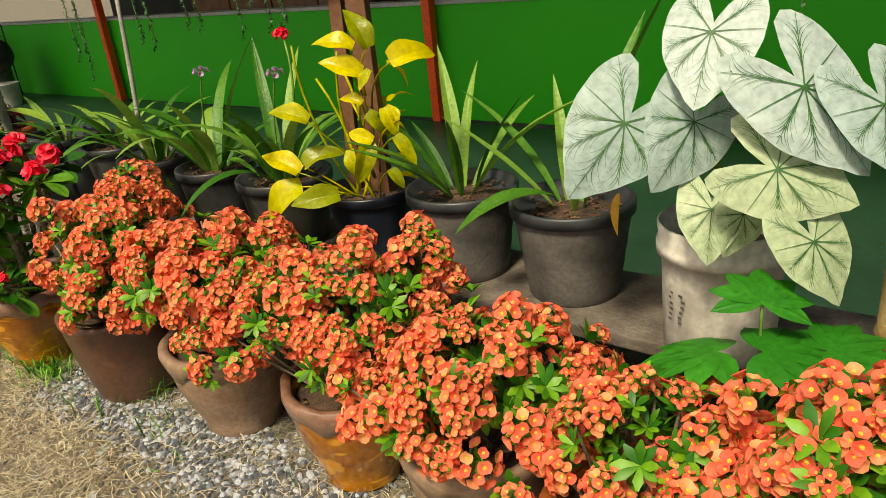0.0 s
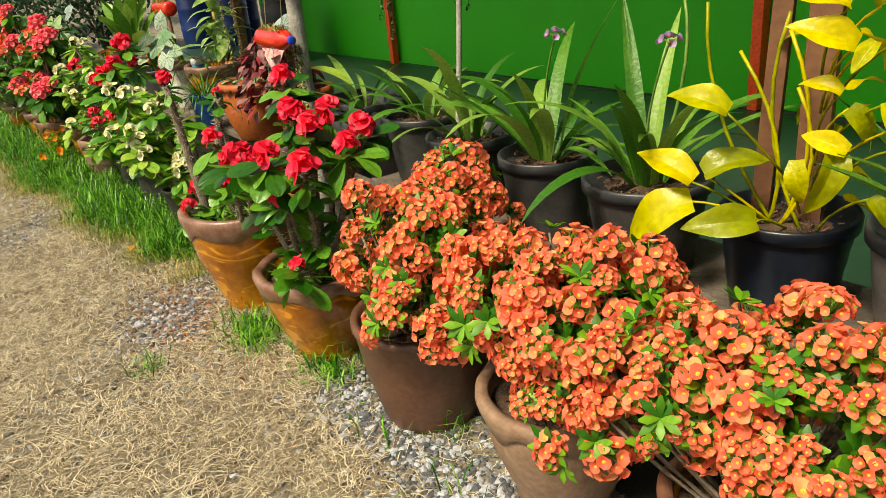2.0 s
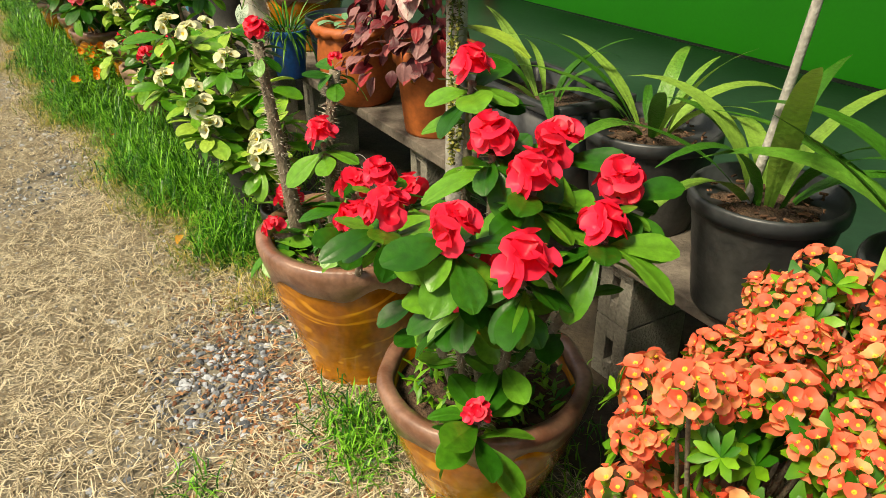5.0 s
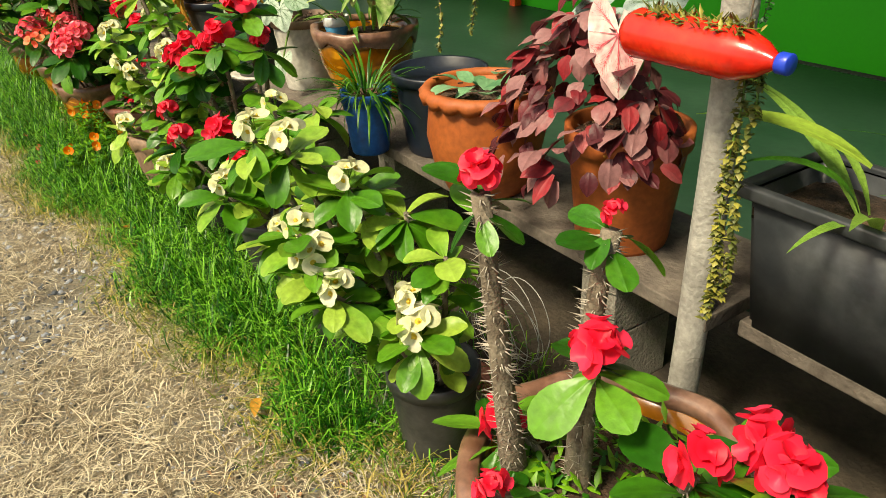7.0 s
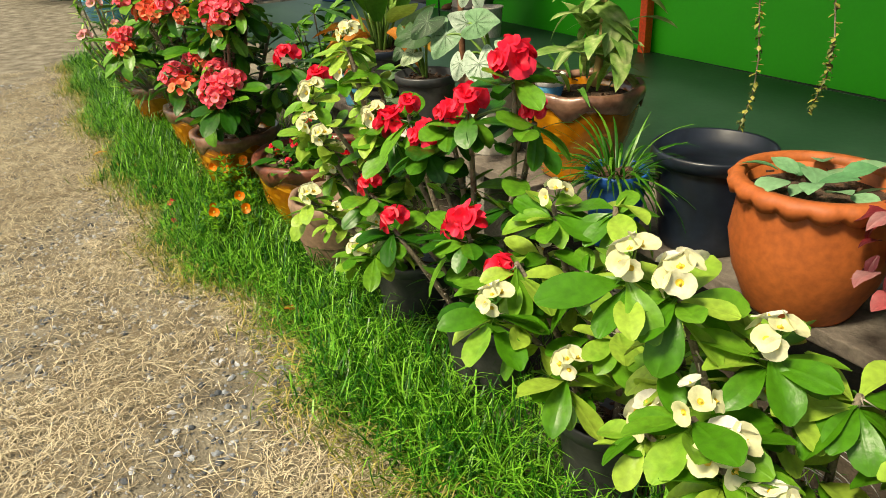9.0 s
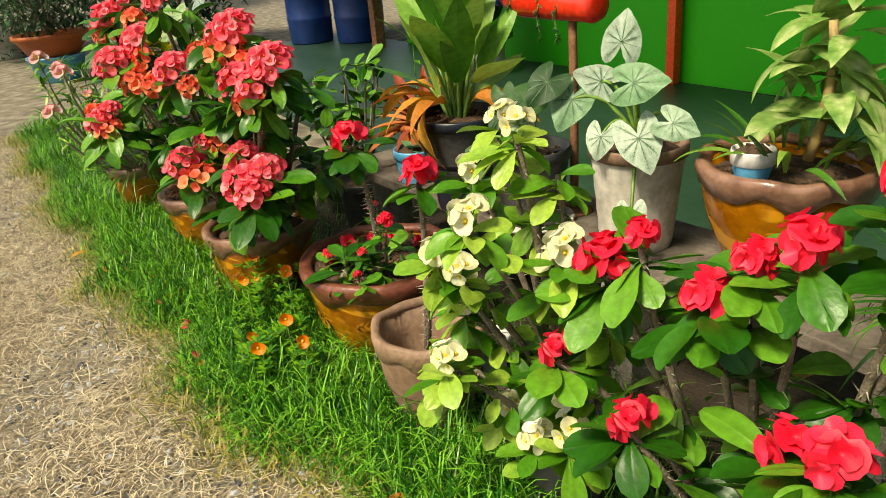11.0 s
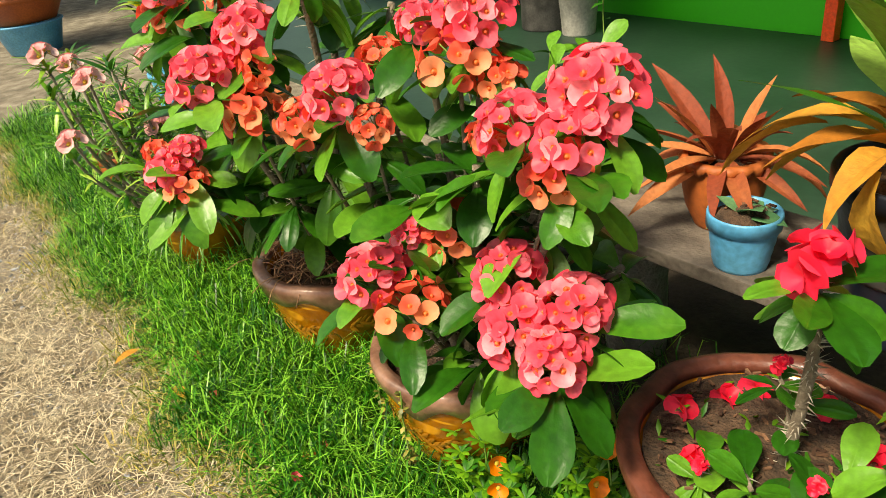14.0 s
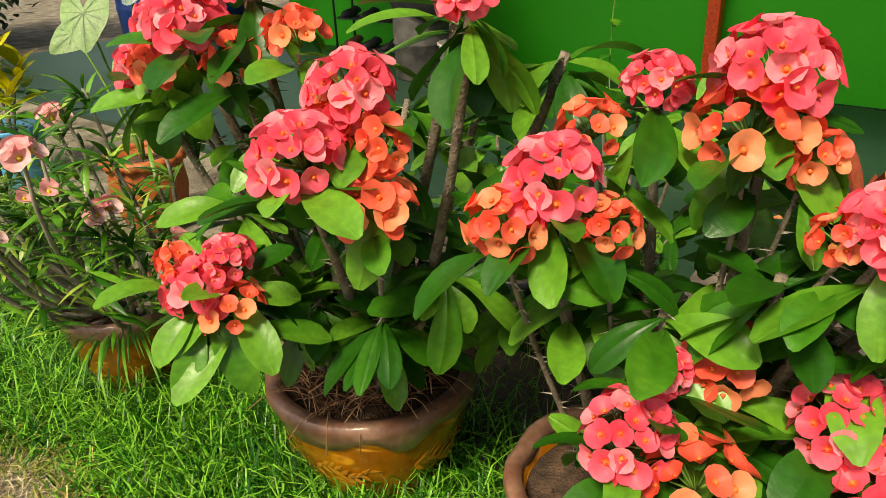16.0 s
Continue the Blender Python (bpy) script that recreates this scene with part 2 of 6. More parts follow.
def mesh_of(bm, mats, smooth=True):
    me = bpy.data.meshes.new("mesh")
    bm.to_mesh(me)
    bm.free()
    for m in mats if isinstance(mats, (list, tuple)) else [mats]:
        me.materials.append(m)
    if smooth:
        me.polygons.foreach_set("use_smooth", [True] * len(me.polygons))
    return me


def part(name, bm, material, parent, label="", smooth=True):
    ob = new(name, mesh_of(bm, material, smooth))
    ob.parent = parent
    return tagged(ob, label)


def piece(name, me, parent, m, label=""):
    ob = new(name, me)
    ob.parent = parent
    ob.matrix_basis = m
    return tagged(ob, label) if label else ob


def structure(name, bm, material, label, smooth=False):
    return tagged(new(name, mesh_of(bm, material, smooth)), label, name.split("_")[0], kind="structure")


def box(bm, x0, x1, y0, y1, z0, z1, bevel=0.0):
    r = bmesh.ops.create_cube(bm, size=1, matrix=Matrix.Translation(((x0 + x1) / 2, (y0 + y1) / 2, (z0 + z1) / 2)) @ Matrix.Diagonal((x1 - x0, y1 - y0, z1 - z0, 1)))
    if bevel:
        es = list({e for v in r["verts"] for e in v.link_edges})
        bmesh.ops.bevel(bm, geom=es, offset=bevel, segments=2, affect="EDGES", profile=0.6)
    return bm


def lathe(profile, seg=40, wave=None, bm=None, at=(0, 0, 0)):
    """Turns (radius, height) pairs round the upright axis; wave(i, angle) gives (dr, dz) for profile point i."""
    bm = bm or bmesh.new()
    rings = []
    for i, (r, z) in enumerate(profile):
        ring = []
        for k in range(seg):
            a = 2 * math.pi * k / seg
            dr, dz = wave(i, a) if wave else (0, 0)
            ring.append(bm.verts.new((at[0] + (r + dr) * math.cos(a), at[1] + (r + dr) * math.sin(a), at[2] + z + dz)))
        rings.append(ring)
    for a, b in zip(rings, rings[1:]):
        for k in range(seg):
            bm.faces.new((a[k], a[(k + 1) % seg], b[(k + 1) % seg], b[k]))
    bm.faces.new(rings[0][::-1])
    bm.faces.new(rings[-1])
    return bm


def tube(bm, pts, r0, r1, sides=6, knobby=0.0):
    pts = [Vector(p) for p in pts]
    rings = []
    for i, p in enumerate(pts):
        d = (pts[min(i + 1, len(pts) - 1)] - pts[max(i - 1, 0)]).normalized()
        u = d.orthogonal().normalized()
        w = d.cross(u)
        r = r0 + (r1 - r0) * i / (len(pts) - 1)
        r *= 1 + knobby * (RNG.random() - 0.5)
        rings.append([bm.verts.new(p + r * (math.cos(2 * math.pi * k / sides) * u + math.sin(2 * math.pi * k / sides) * w)) for k in range(sides)])
    for a, b in zip(rings, rings[1:]):
        for k in range(sides):
            bm.faces.new((a[k], a[(k + 1) % sides], b[(k + 1) % sides], b[k]))
    bm.faces.new(rings[0][::-1])
    bm.faces.new(rings[-1])
    return bm


def bend(a, b, sag=(0, 0, 0), n=7):
    """A bowed line of points from a to b."""
    a, b, s = Vector(a), Vector(b), Vector(sag)
    return [a.lerp(b, i / n) + s * (4 * (i / n) * (1 - i / n)) for i in range(n + 1)]


def obovate(t):
    """Spoon-shaped: narrow foot, long even sides, round tip."""
    if t < 0.66:
        return max(0.10, 0.10 + 0.90 * math.sin(0.5 * math.pi * t / 0.66) ** 1.45)
    return max(0.22, math.sqrt(max(0.0, 1 - ((t - 0.66) / 0.345) ** 2)))


def lance(t):
    return max(0.04, math.sin(math.pi * (0.06 + 0.94 * t) ** 0.9) ** 0.9) if t < 0.99 else 0.02


def ovate(t):
    """Heart-shaped foot, broad middle, drawn-out tip."""
    return max(0.03, (0.55 + 0.45 * math.sin(math.pi * min(1.0, t / 0.5) * 0.5)) * (1 - t ** 2.2) ** 0.8)


def strap(t):
    return max(0.03, min(1.0, (0.3 + 2.4 * t)) * (1 - t ** 3.5))


def blade(bm, length, width, shape, n=6, droop=0.6, fold=0.25, m=None, wavy=0.0):
    """A leaf from the origin along y, drooping, folded along its midrib."""
    y = z = 0.0
    rows = []
    for i in range(n + 1):
        t = i / n
        w = width * shape(t) / 2
        a = -droop * t
        cols = (-1.0, -0.55, -0.06, 0.0, 0.06, 0.55, 1.0) if width > 0.035 else (-1.0, 0.0, 1.0)
        vs = []
        for u in cols:
            edge = wavy * length * math.sin(9 * t + (0 if u < 0 else 1)) * (-1 if u < 0 else 1) * abs(u)
            vs.append(Vector((u * w, y, z + fold * w * abs(u) ** 0.8 - 0.12 * w * u * u - edge + (0.0016 if u == 0 else 0.0))))
        rows.append([bm.verts.new(m @ v if m else v) for v in vs])
        y += length / n * math.cos(a)
        z += length / n * math.sin(a)
    for p, q in zip(rows, rows[1:]):
        for k in range(len(p) - 1):
            bm.faces.new((p[k], p[k + 1], q[k + 1], q[k]))
    return bm


def leaf_set(mat, length, width, shape, count=4, n=6, droop=(0.2, 0.9), fold=(0.1, 0.45), wavy=0.0):
    out = []
    for _ in range(count):
        out.append(mesh_of(blade(bmesh.new(), length * RNG.uniform(0.85, 1.15), width * RNG.uniform(0.85, 1.15), shape, n, RNG.uniform(*droop), RNG.uniform(*fold), wavy=wavy), mat))
    return out


def aim(p, az, up, roll=0.0, s=1.0):
    """Places a leaf at p, pointing to azimuth az, raised by up (radians)."""
    return Matrix.Translation(p) @ Euler((0, 0, az)).to_matrix().to_4x4() @ Euler((up, 0, 0)).to_matrix().to_4x4() @ Euler((0, roll, 0)).to_matrix().to_4x4() @ Matrix.Scale(s, 4)


def bloom(bm, p, normal, r, cup=0.25, notch=0.22, eye=0.2, seg=12):
    """One round two-bracted flower facing along normal: a funnel with rolled rims and a small raised eye."""
    q = Vector(normal).to_track_quat("Z", "Y").to_matrix().to_4x4()
    m = Matrix.Translation(p) @ q @ Euler((0, 0, RNG.uniform(0, 6.3))).to_matrix().to_4x4()
    fold = RNG.uniform(0.0, 0.28)
    lift = RNG.uniform(0.03, 0.10)
    rings = []
    for f, z in ((0.26, -0.20), (0.62, 0.35 * cup), (1.0, cup)):
        ring = []
        for i in range(seg):
            a = 2 * math.pi * i / seg
            s, side = abs(math.sin(a)), (1 if math.sin(a) > 0 else -1)
            rr = r * f * (1 - notch * (1 - s) ** 3 * f) * RNG.uniform(0.97, 1.03)
            ring.append(bm.verts.new(m @ Vector((rr * math.cos(a), rr * math.sin(a), r * (z + f * f * fold * s ** 1.5 + f * lift * side * (1 if s > 0.1 else 0))))))
        rings.append(ring)
    c = bm.verts.new(m @ Vector((0, 0, -0.45 * r)))
    for i in range(seg):
        j = (i + 1) % seg
        bm.faces.new((c, rings[0][i], rings[0][j])).material_index = 1 if eye else 0
        for lo, hi in ((rings[0], rings[1]), (rings[1], rings[2])):
            bm.faces.new((lo[i], hi[i], hi[j], lo[j]))
    if eye:
        top = bm.verts.new(m @ Vector((0, 0, r * 0.16)))
        ring = [bm.verts.new(m @ Vector((eye * r * math.cos(a), eye * r * math.sin(a), -r * 0.12))) for a in (0, 1.257, 2.513, 3.77, 5.027)]
        for i in range(5):
            bm.faces.new((top, ring[i], ring[(i + 1) % 5])).material_index = 1
    return bm


def head_set(mat, flowers, r, dome, count=4, eye=0.2, flat=0.6, cup=0.25, jitter=0.25, seg=12, reach=1.15):
    """Domed flower heads of many blooms on short stalks."""
    out = []
    for _ in range(count):
        bm = bmesh.new()
        k = RNG.randint(max(1, flowers - 3), flowers + 3) if flowers > 1 else 1
        sx, sy = RNG.uniform(0.85, 1.15), RNG.uniform(0.85, 1.15)
        for i in range(k):
            h = 1 - reach * (i + 0.5) / k
            a = 2.4 * i + RNG.uniform(-0.3, 0.3)
            s = math.sqrt(max(0, 1 - h * h))
            d = Vector((s * math.cos(a), s * math.sin(a), h))
            p = Vector((d.x * dome * sx, d.y * dome * sy, d.z * dome * flat)) * RNG.uniform(0.92, 1.08)
            bloom(bm, p, d + Vector((RNG.uniform(-jitter, jitter), RNG.uniform(-jitter, jitter), 0.25)), r * RNG.uniform(0.8, 1.12), cup, eye=eye, seg=seg)
        n = len(bm.faces)
        for i in range(min(k, 10)):
            a = 2.4 * i
            tube(bm, [(0, 0, -dome * 0.5), (0.6 * dome * math.cos(a), 0.6 * dome * math.sin(a), dome * flat * 0.4)], 0.0018, 0.0012, 3)
        bm.faces.ensure_lookup_table()
        for f in bm.faces[n:]:
            f.material_index = 2
        out.append(mesh_of(bm, [mat, M_EYE if mat in (M_CREAM, M_MARIGOLD, M_PINK, M_ORANGE) else M_EYEDARK, M_GREENSTEM]))
    return out


def ruffled_set(mat, flowers, r, dome, count):
    """Lumpy heads of a few large flowers, each with a second, smaller pair of bracts folded inside."""
    out = []
    for _ in range(count):
        bm = bmesh.new()
        k = RNG.randint(flowers - 2, flowers + 1)
        for i in range(k):
            h = 1 - 1.25 * (i + 0.4) / k
            a = 2.4 * i + RNG.uniform(-0.4, 0.4)
            w = math.sqrt(max(0, 1 - h * h))
            d = Vector((w * math.cos(a), w * math.sin(a), h))
            p = d * dome * RNG.uniform(0.85, 1.15)
            q = r * RNG.uniform(0.8, 1.1)
            bloom(bm, p, d + Vector((RNG.uniform(-.35, .35), RNG.uniform(-.35, .35), 0.2)), q, -0.10, 0.38, 0.0, 14)
            bloom(bm, p + d * 0.006, d + Vector((RNG.uniform(-.6, .6), RNG.uniform(-.6, .6), 0.2)), q * 0.62, 0.22, 0.45, 0.0, 12)
        out.append(mesh_of(bm, [mat, M_EYEDARK, M_GREENSTEM]))
    return out


# ---- pots ----


def soil_bed(parent, r, z, mat=None, bits=30):
    bm = bmesh.new()
    bmesh.ops.create_circle(bm, cap_ends=False, segments=24, radius=r)
    ring = list(bm.verts)
    c = bm.verts.new((0, 0, 0.02))
    mid = [bm.verts.new((v.co.x * 0.55, v.co.y * 0.55, 0.012 + RNG.uniform(-0.006, 0.008))) for v in ring]
    n = len(ring)
    for i in range(n):
        j = (i + 1) % n
        bm.faces.new((ring[i], ring[j], mid[j], mid[i]))
        bm.faces.new((mid[i], mid[j], c))
    bmesh.ops.translate(bm, verts=bm.verts, vec=(0, 0, z))
    bmesh.ops.recalc_face_normals(bm, faces=bm.faces)
    part("soil", bm, mat or M_SOIL, parent)
    if bits:
        bm = bmesh.new()
        for _ in range(bits):
            a, d = RNG.uniform(0, 6.3), r * 0.9 * math.sqrt(RNG.random())
            m = Matrix.Translation((d * math.cos(a), d * math.sin(a), z + 0.02)) @ Euler((RNG.uniform(-.4, .4), RNG.uniform(-.4, .4), RNG.uniform(0, 6))).to_matrix().to_4x4()
            s = RNG.uniform(0.004, 0.011)
            bmesh.ops.create_cube(bm, size=1, matrix=m @ Matrix.Diagonal((s * 1.8, s * 0.6, s * 0.4, 1)))
        tagged(part("mulch", bm, M_MULCH, parent, "bits of brown coir and bark", smooth=False), kind="stuff")


def plastic_pot(parent, d, h, mat=None, rim=None, soil=0.82, bits=30):
    r = d / 2
    b = 0.74 * r
    side = [(b * 0.98, 0), (b, 0.006)] + [(b + (r * 0.93 - b) * i / 8 + (0.0015 if i % 2 else 0), 0.006 + (h - 0.04) * i / 8) for i in range(1, 9)]
    inner = [(r * 0.90, h - 0.03), (b * 0.97, 0.03)]
    part("pot", lathe(side + [(r * 0.93, h - 0.03)] + inner), mat or M_BLACKPOT, parent)
    part("rim", lathe([(r * 0.93, h - 0.036), (r, h - 0.034), (r * 1.005, h - 0.006), (r * 0.985, h), (r * 0.93, h - 0.002), (r * 0.905, h - 0.03)]), rim or M_BLACKRIM, parent)
    if soil:
        soil_bed(parent, r * 0.885 * (0.8 + 0.2 * soil), h * soil, bits=bits)


def ring_shell(profile, seg, wave):
    """An open turned ring (rolled collar) closed on itself."""
    bm = bmesh.new()
    rings = []
    for i, (r, z) in enumerate(profile):
        rings.append([bm.verts.new(((r + wave(i, a)[0]) * math.cos(a), (r + wave(i, a)[0]) * math.sin(a), z + wave(i, a)[1])) for a in (2 * math.pi * k / seg for k in range(seg))])
    for a, b in zip(rings, rings[1:] + rings[:1]):
        for k in range(seg):
            bm.faces.new((a[k], a[(k + 1) % seg], b[(k + 1) % seg], b[k]))
    bmesh.ops.recalc_face_normals(bm, faces=bm.faces)
    return bm


def clay_bowl(parent, d, h, mat, rim_mat, waves=7, soil=0.84, ornament=False, bits=24):
    """A bellied pot with a broad rolled collar whose lower edge is wavy."""
    r = d / 2
    prof = [(r * 0.55, 0), (r * 0.60, 0.012), (r * 0.58, 0.03), (r * 0.72, h * 0.30), (r * 0.86, h * 0.55), (r * 0.93, h * 0.78), (r * 0.93, h * 0.93), (r * 0.85, h * 0.93), (r * 0.82, h * 0.7), (r * 0.5, h * 0.3)]
    part("pot", lathe(prof, 48), mat, parent)
    ph = RNG.uniform(0, 6)

    def wave(i, a):
        s = 0.7 * math.sin(waves * a + ph) + 0.4 * math.sin((waves + 4) * a - ph)
        return ((0.005 * s, 0.022 * s) if i in (0, 1) else (0.0025 * s, 0.004 * s))

    part("rim", ring_shell([(r * 0.935, h * 0.80), (r * 0.965, h * 0.81), (r * 1.01, h * 0.93), (r * 1.0, h * 0.985), (r * 0.95, h), (r * 0.86, h * 0.985), (r * 0.845, h * 0.93), (r * 0.93, h * 0.9)], 70, wave), rim_mat, parent, "wavy rolled collar")
    if ornament:
        bm = bmesh.new()
        for k in range(6):
            a0 = 2 * math.pi * k / 6 + ph
            for j in range(9):
                a = a0 + (j - 4) * 0.07
                z = h * (0.55 + 0.035 * math.sin(j * 0.9))
                rr = r * 0.862 + 0.0015
                for side in ((0.75, -0.75) if j < 8 else (0.0,)):
                    m = Matrix.Translation((rr * math.cos(a), rr * math.sin(a), z)) @ Euler((0, 0, a + math.pi / 2)).to_matrix().to_4x4() @ Euler((math.pi / 2 + 0.16, 0, 0)).to_matrix().to_4x4() @ Euler((0, 0, -math.pi / 2 + side)).to_matrix().to_4x4()
                    blade(bm, 0.030, 0.013, lance, 3, 0.0, 0.2, m)
        tagged(part("relief_ornament", bm, M_SPRIG, parent, "raised leaf sprigs"), kind="stuff")
    if soil:
        soil_bed(parent, r * 0.84, h * soil, bits=bits)


def scallop_pot(parent, d, h, soil=0.85, belly=1.0):
    r = d / 2
    prof = [(r * 0.62, 0), (r * 0.66, 0.01), (r * 0.86, h * 0.3), (r * 0.95 * belly, h * 0.55), (r * 0.90, h * 0.82), (r * 0.90, h * 0.94), (r * 0.82, h * 0.94), (r * 0.82, h * 0.6), (r * 0.5, h * 0.3)]
    part("pot", lathe(prof, 44), M_TERRA, parent)

    def wave(i, a):
        s = abs(math.sin(9 * a))
        return (0.006 * s if i in (1, 2) else 0, -0.012 * s if i in (0, 1) else 0)

    part("rim", ring_shell([(r * 0.905, h * 0.90), (r * 0.97, h * 0.90), (r * 1.02, h * 0.95), (r * 0.97, h), (r * 0.86, h), (r * 0.83, h * 0.94)], 90, wave), M_TERRA, parent, "scalloped terracotta rim")
    soil_bed(parent, r * 0.83, h * soil)


# ---- plants ----
LEAF_RED = leaf_set(M_LEAFDARK, 0.118, 0.059, obovate, 8, 8, (0.1, 0.9), (0.15, 0.55), 0.012)
LEAF_CORAL = leaf_set(M_LEAFDARK, 0.145, 0.058, obovate, 8, 8, (0.2, 1.1), (0.15, 0.6), 0.012)
LEAF_WHITE = leaf_set(M_LEAFMID, 0.112, 0.051, obovate, 8, 8, (0.1, 0.9), (0.15, 0.6), 0.012)
HEAD_RED = ruffled_set(M_RED, 6, 0.034, 0.027, 10)
HEAD_CORAL = head_set(M_CORAL, 30, 0.0195, 0.052, 8, eye=0.16, flat=0.9, cup=0.16, jitter=0.3, seg=14, reach=1.3)
HEAD_OLD = head_set(M_CORALOLD, 18, 0.0192, 0.048, 8, eye=0.18, flat=0.85, cup=0.2, jitter=0.5, seg=14, reach=1.25)
HEAD_WHITE = head_set(M_CREAM, 6, 0.0225, 0.029, 8, eye=0.13, flat=0.7, cup=0.05, jitter=0.35, seg=14)
HEAD_ORANGE = head_set(M_ORANGE, 25, 0.0122, 0.036, 8, eye=0.11, flat=0.9, cup=0.2, jitter=0.5, seg=10, reach=1.4)


def cluster_mesh(mat, n, length, width, seed_up=(0.2, 0.9)):
    bm = bmesh.new()
    for i in range(n):
        blade(bm, length * RNG.uniform(0.8, 1.2), width, obovate, 3, 0.4, 0.3, aim((0, 0, 0), 2.4 * i, RNG.uniform(*seed_up)))
    return mesh_of(bm, mat)


WHORL = [cluster_mesh(M_LEAFSMALL, 8, 0.038, 0.015) for _ in range(4)]


def spined_stem(parent, pts, r0, r1, spines=60, label=""):
    bm = bmesh.new()
    tube(bm, pts, r0, r1, 8, 0.25)
    st = part("stem", bm, M_STEM, parent, label)
    bm = bmesh.new()
    n = len(pts) - 1
    for i in range(spines):
        t = RNG.random() * n
        k = min(int(t), n - 1)
        p = Vector(pts[k]).lerp(Vector(pts[k + 1]), t - k)
        r = r0 + (r1 - r0) * t / n
        a = RNG.uniform(0, 6.3)
        d = Vector((math.cos(a), math.sin(a), RNG.uniform(-0.3, 0.5))).normalized()
        side = d.orthogonal().normalized() * 0.0018
        other = d.cross(side).normalized() * 0.0018
        b = p + d * r * 0.8
        vs = [bm.verts.new(b + side), bm.verts.new(b - side), bm.verts.new(b + other), bm.verts.new(b + d * RNG.uniform(0.012, 0.028))]
        for f in ((0, 1, 3), (1, 2, 3), (2, 0, 3)):
            bm.faces.new([vs[j] for j in f])
    tagged(part("thorn_cover", bm, M_SPINE, st), kind="stuff")
    return st


def thorny_plant(parent, base, heads, head_meshes, leaves, whorl=8, lower=6, soil_z=0.3, spread=0.4, r0=0.011, leaf_up=(-0.7, 0.5), head_scale=1.0, spines=40, leaf_scale=1.0):
    """Stems from the pot to each flower head, a whorl of leaves below each head, more leaves down the stem."""
    base = Vector(base)
    for h in heads:
        hs = h[3] if len(h) > 3 else 1.0
        top = Vector(h[:3]) - base
        foot = Vector((top.x * spread * 0.5 + RNG.uniform(-.03, .03), top.y * spread * 0.5 + RNG.uniform(-.03, .03), soil_z))
        tip = top - Vector((0, 0, 0.03))
        pts = bend(foot, tip, (top.x * 0.06 + RNG.uniform(-.02, .02), RNG.uniform(-.02, .02), 0.03), 6)
        spined_stem(parent, pts, r0, r0 * 0.6, spines)
        if hs > 0:
            piece("flower_head", RNG.choice(head_meshes), parent, Matrix.Translation(top) @ Euler((RNG.uniform(0.2, 0.7), RNG.uniform(-.25, .25), 0)).to_matrix().to_4x4() @ Matrix.Scale(hs * head_scale, 4))
        a0 = RNG.uniform(0, 6)
        for i in range(whorl):
            piece("leaf", RNG.choice(leaves), parent, aim(tip - Vector((0, 0, RNG.uniform(0, 0.04))), a0 + 2.4 * i, RNG.uniform(*leaf_up), RNG.uniform(-.5, .5), leaf_scale * RNG.uniform(0.75, 1.15)))
        for i in range(lower):
            t = RNG.uniform(0.25, 0.95)
            k = min(int(t * 6), 5)
            p = pts[k].lerp(pts[k + 1], t * 6 - k)
            piece("leaf", RNG.choice(leaves), parent, aim(p, RNG.uniform(0, 6.3), RNG.uniform(-0.5, 0.8), RNG.uniform(-.6, .6), RNG.uniform(0.6, 1.05)))


def orange_bush(parent, base, blobs, soil_z):
    """A dense low bush: flower heads and leaf whorls over overlapping mounds, on thin thorny branches."""
    base = Vector(base)
    bm = bmesh.new()
    for cx, cy, cz, rx, ry, rz, count in blobs:
        c = Vector((cx, cy, cz)) - base
        count = int(count * 1.3)
        sprig = [RNG.uniform(0, 6.3) for _ in range(4)]
        for i in range(count):
            h = 1 - 1.5 * (i + 0.5) / count
            a = 2.4 * i + RNG.uniform(-.6, .6)
            s = math.sqrt(1 - h * h)
            d = Vector((s * math.cos(a), s * math.sin(a), h))
            lump = 0.10 * math.sin(3 * a + sprig[0]) * s + 0.09 * math.sin(5 * h + 2 * a + sprig[1])
            k = RNG.uniform(0.74, 1.02) + lump + (RNG.uniform(0.08, 0.30) if RNG.random() < 0.10 else 0)
            p = c + Vector((d.x * rx, d.y * ry, d.z * rz)) * k
            if p.z < soil_z * 0.6:
                continue
            tilt = (d + Vector((0, 0, 0.35))).to_track_quat("Z", "Y").to_matrix().to_4x4()
            bare = math.sin(4 * a + sprig[2]) * math.sin(6 * h + sprig[3])
            if bare < 0.60 and RNG.random() < 0.92:
                piece("flower_head", RNG.choice(HEAD_ORANGE), parent, Matrix.Translation(p) @ tilt @ Matrix.Scale(RNG.uniform(0.6, 1.25), 4))
                piece("leaf_whorl", RNG.choice(WHORL), parent, Matrix.Translation(c + (p - c) * RNG.uniform(0.84, 0.98)) @ tilt @ Matrix.Scale(RNG.uniform(0.9, 1.35), 4))
            else:
                piece("leaf_whorl", RNG.choice(WHORL), parent, Matrix.Translation(c + (p - c) * RNG.uniform(0.95, 1.1)) @ tilt @ Matrix.Scale(RNG.uniform(0.9, 1.35), 4))
            if i % 3 == 0:
                tube(bm, bend((d.x * 0.05, d.y * 0.05, soil_z), p, (0, 0, -0.02), 4), 0.006, 0.003, 5)
            if i % 2 == 0:
                piece("leaf_whorl", RNG.choice(WHORL), parent, Matrix.Translation(c + (p - c) * RNG.uniform(0.4, 0.75)) @ tilt @ Matrix.Scale(RNG.uniform(0.9, 1.4), 4))
    tagged(part("branch_tangle", bm, M_STEM, parent, "thin thorny grey branches"), kind="stuff")


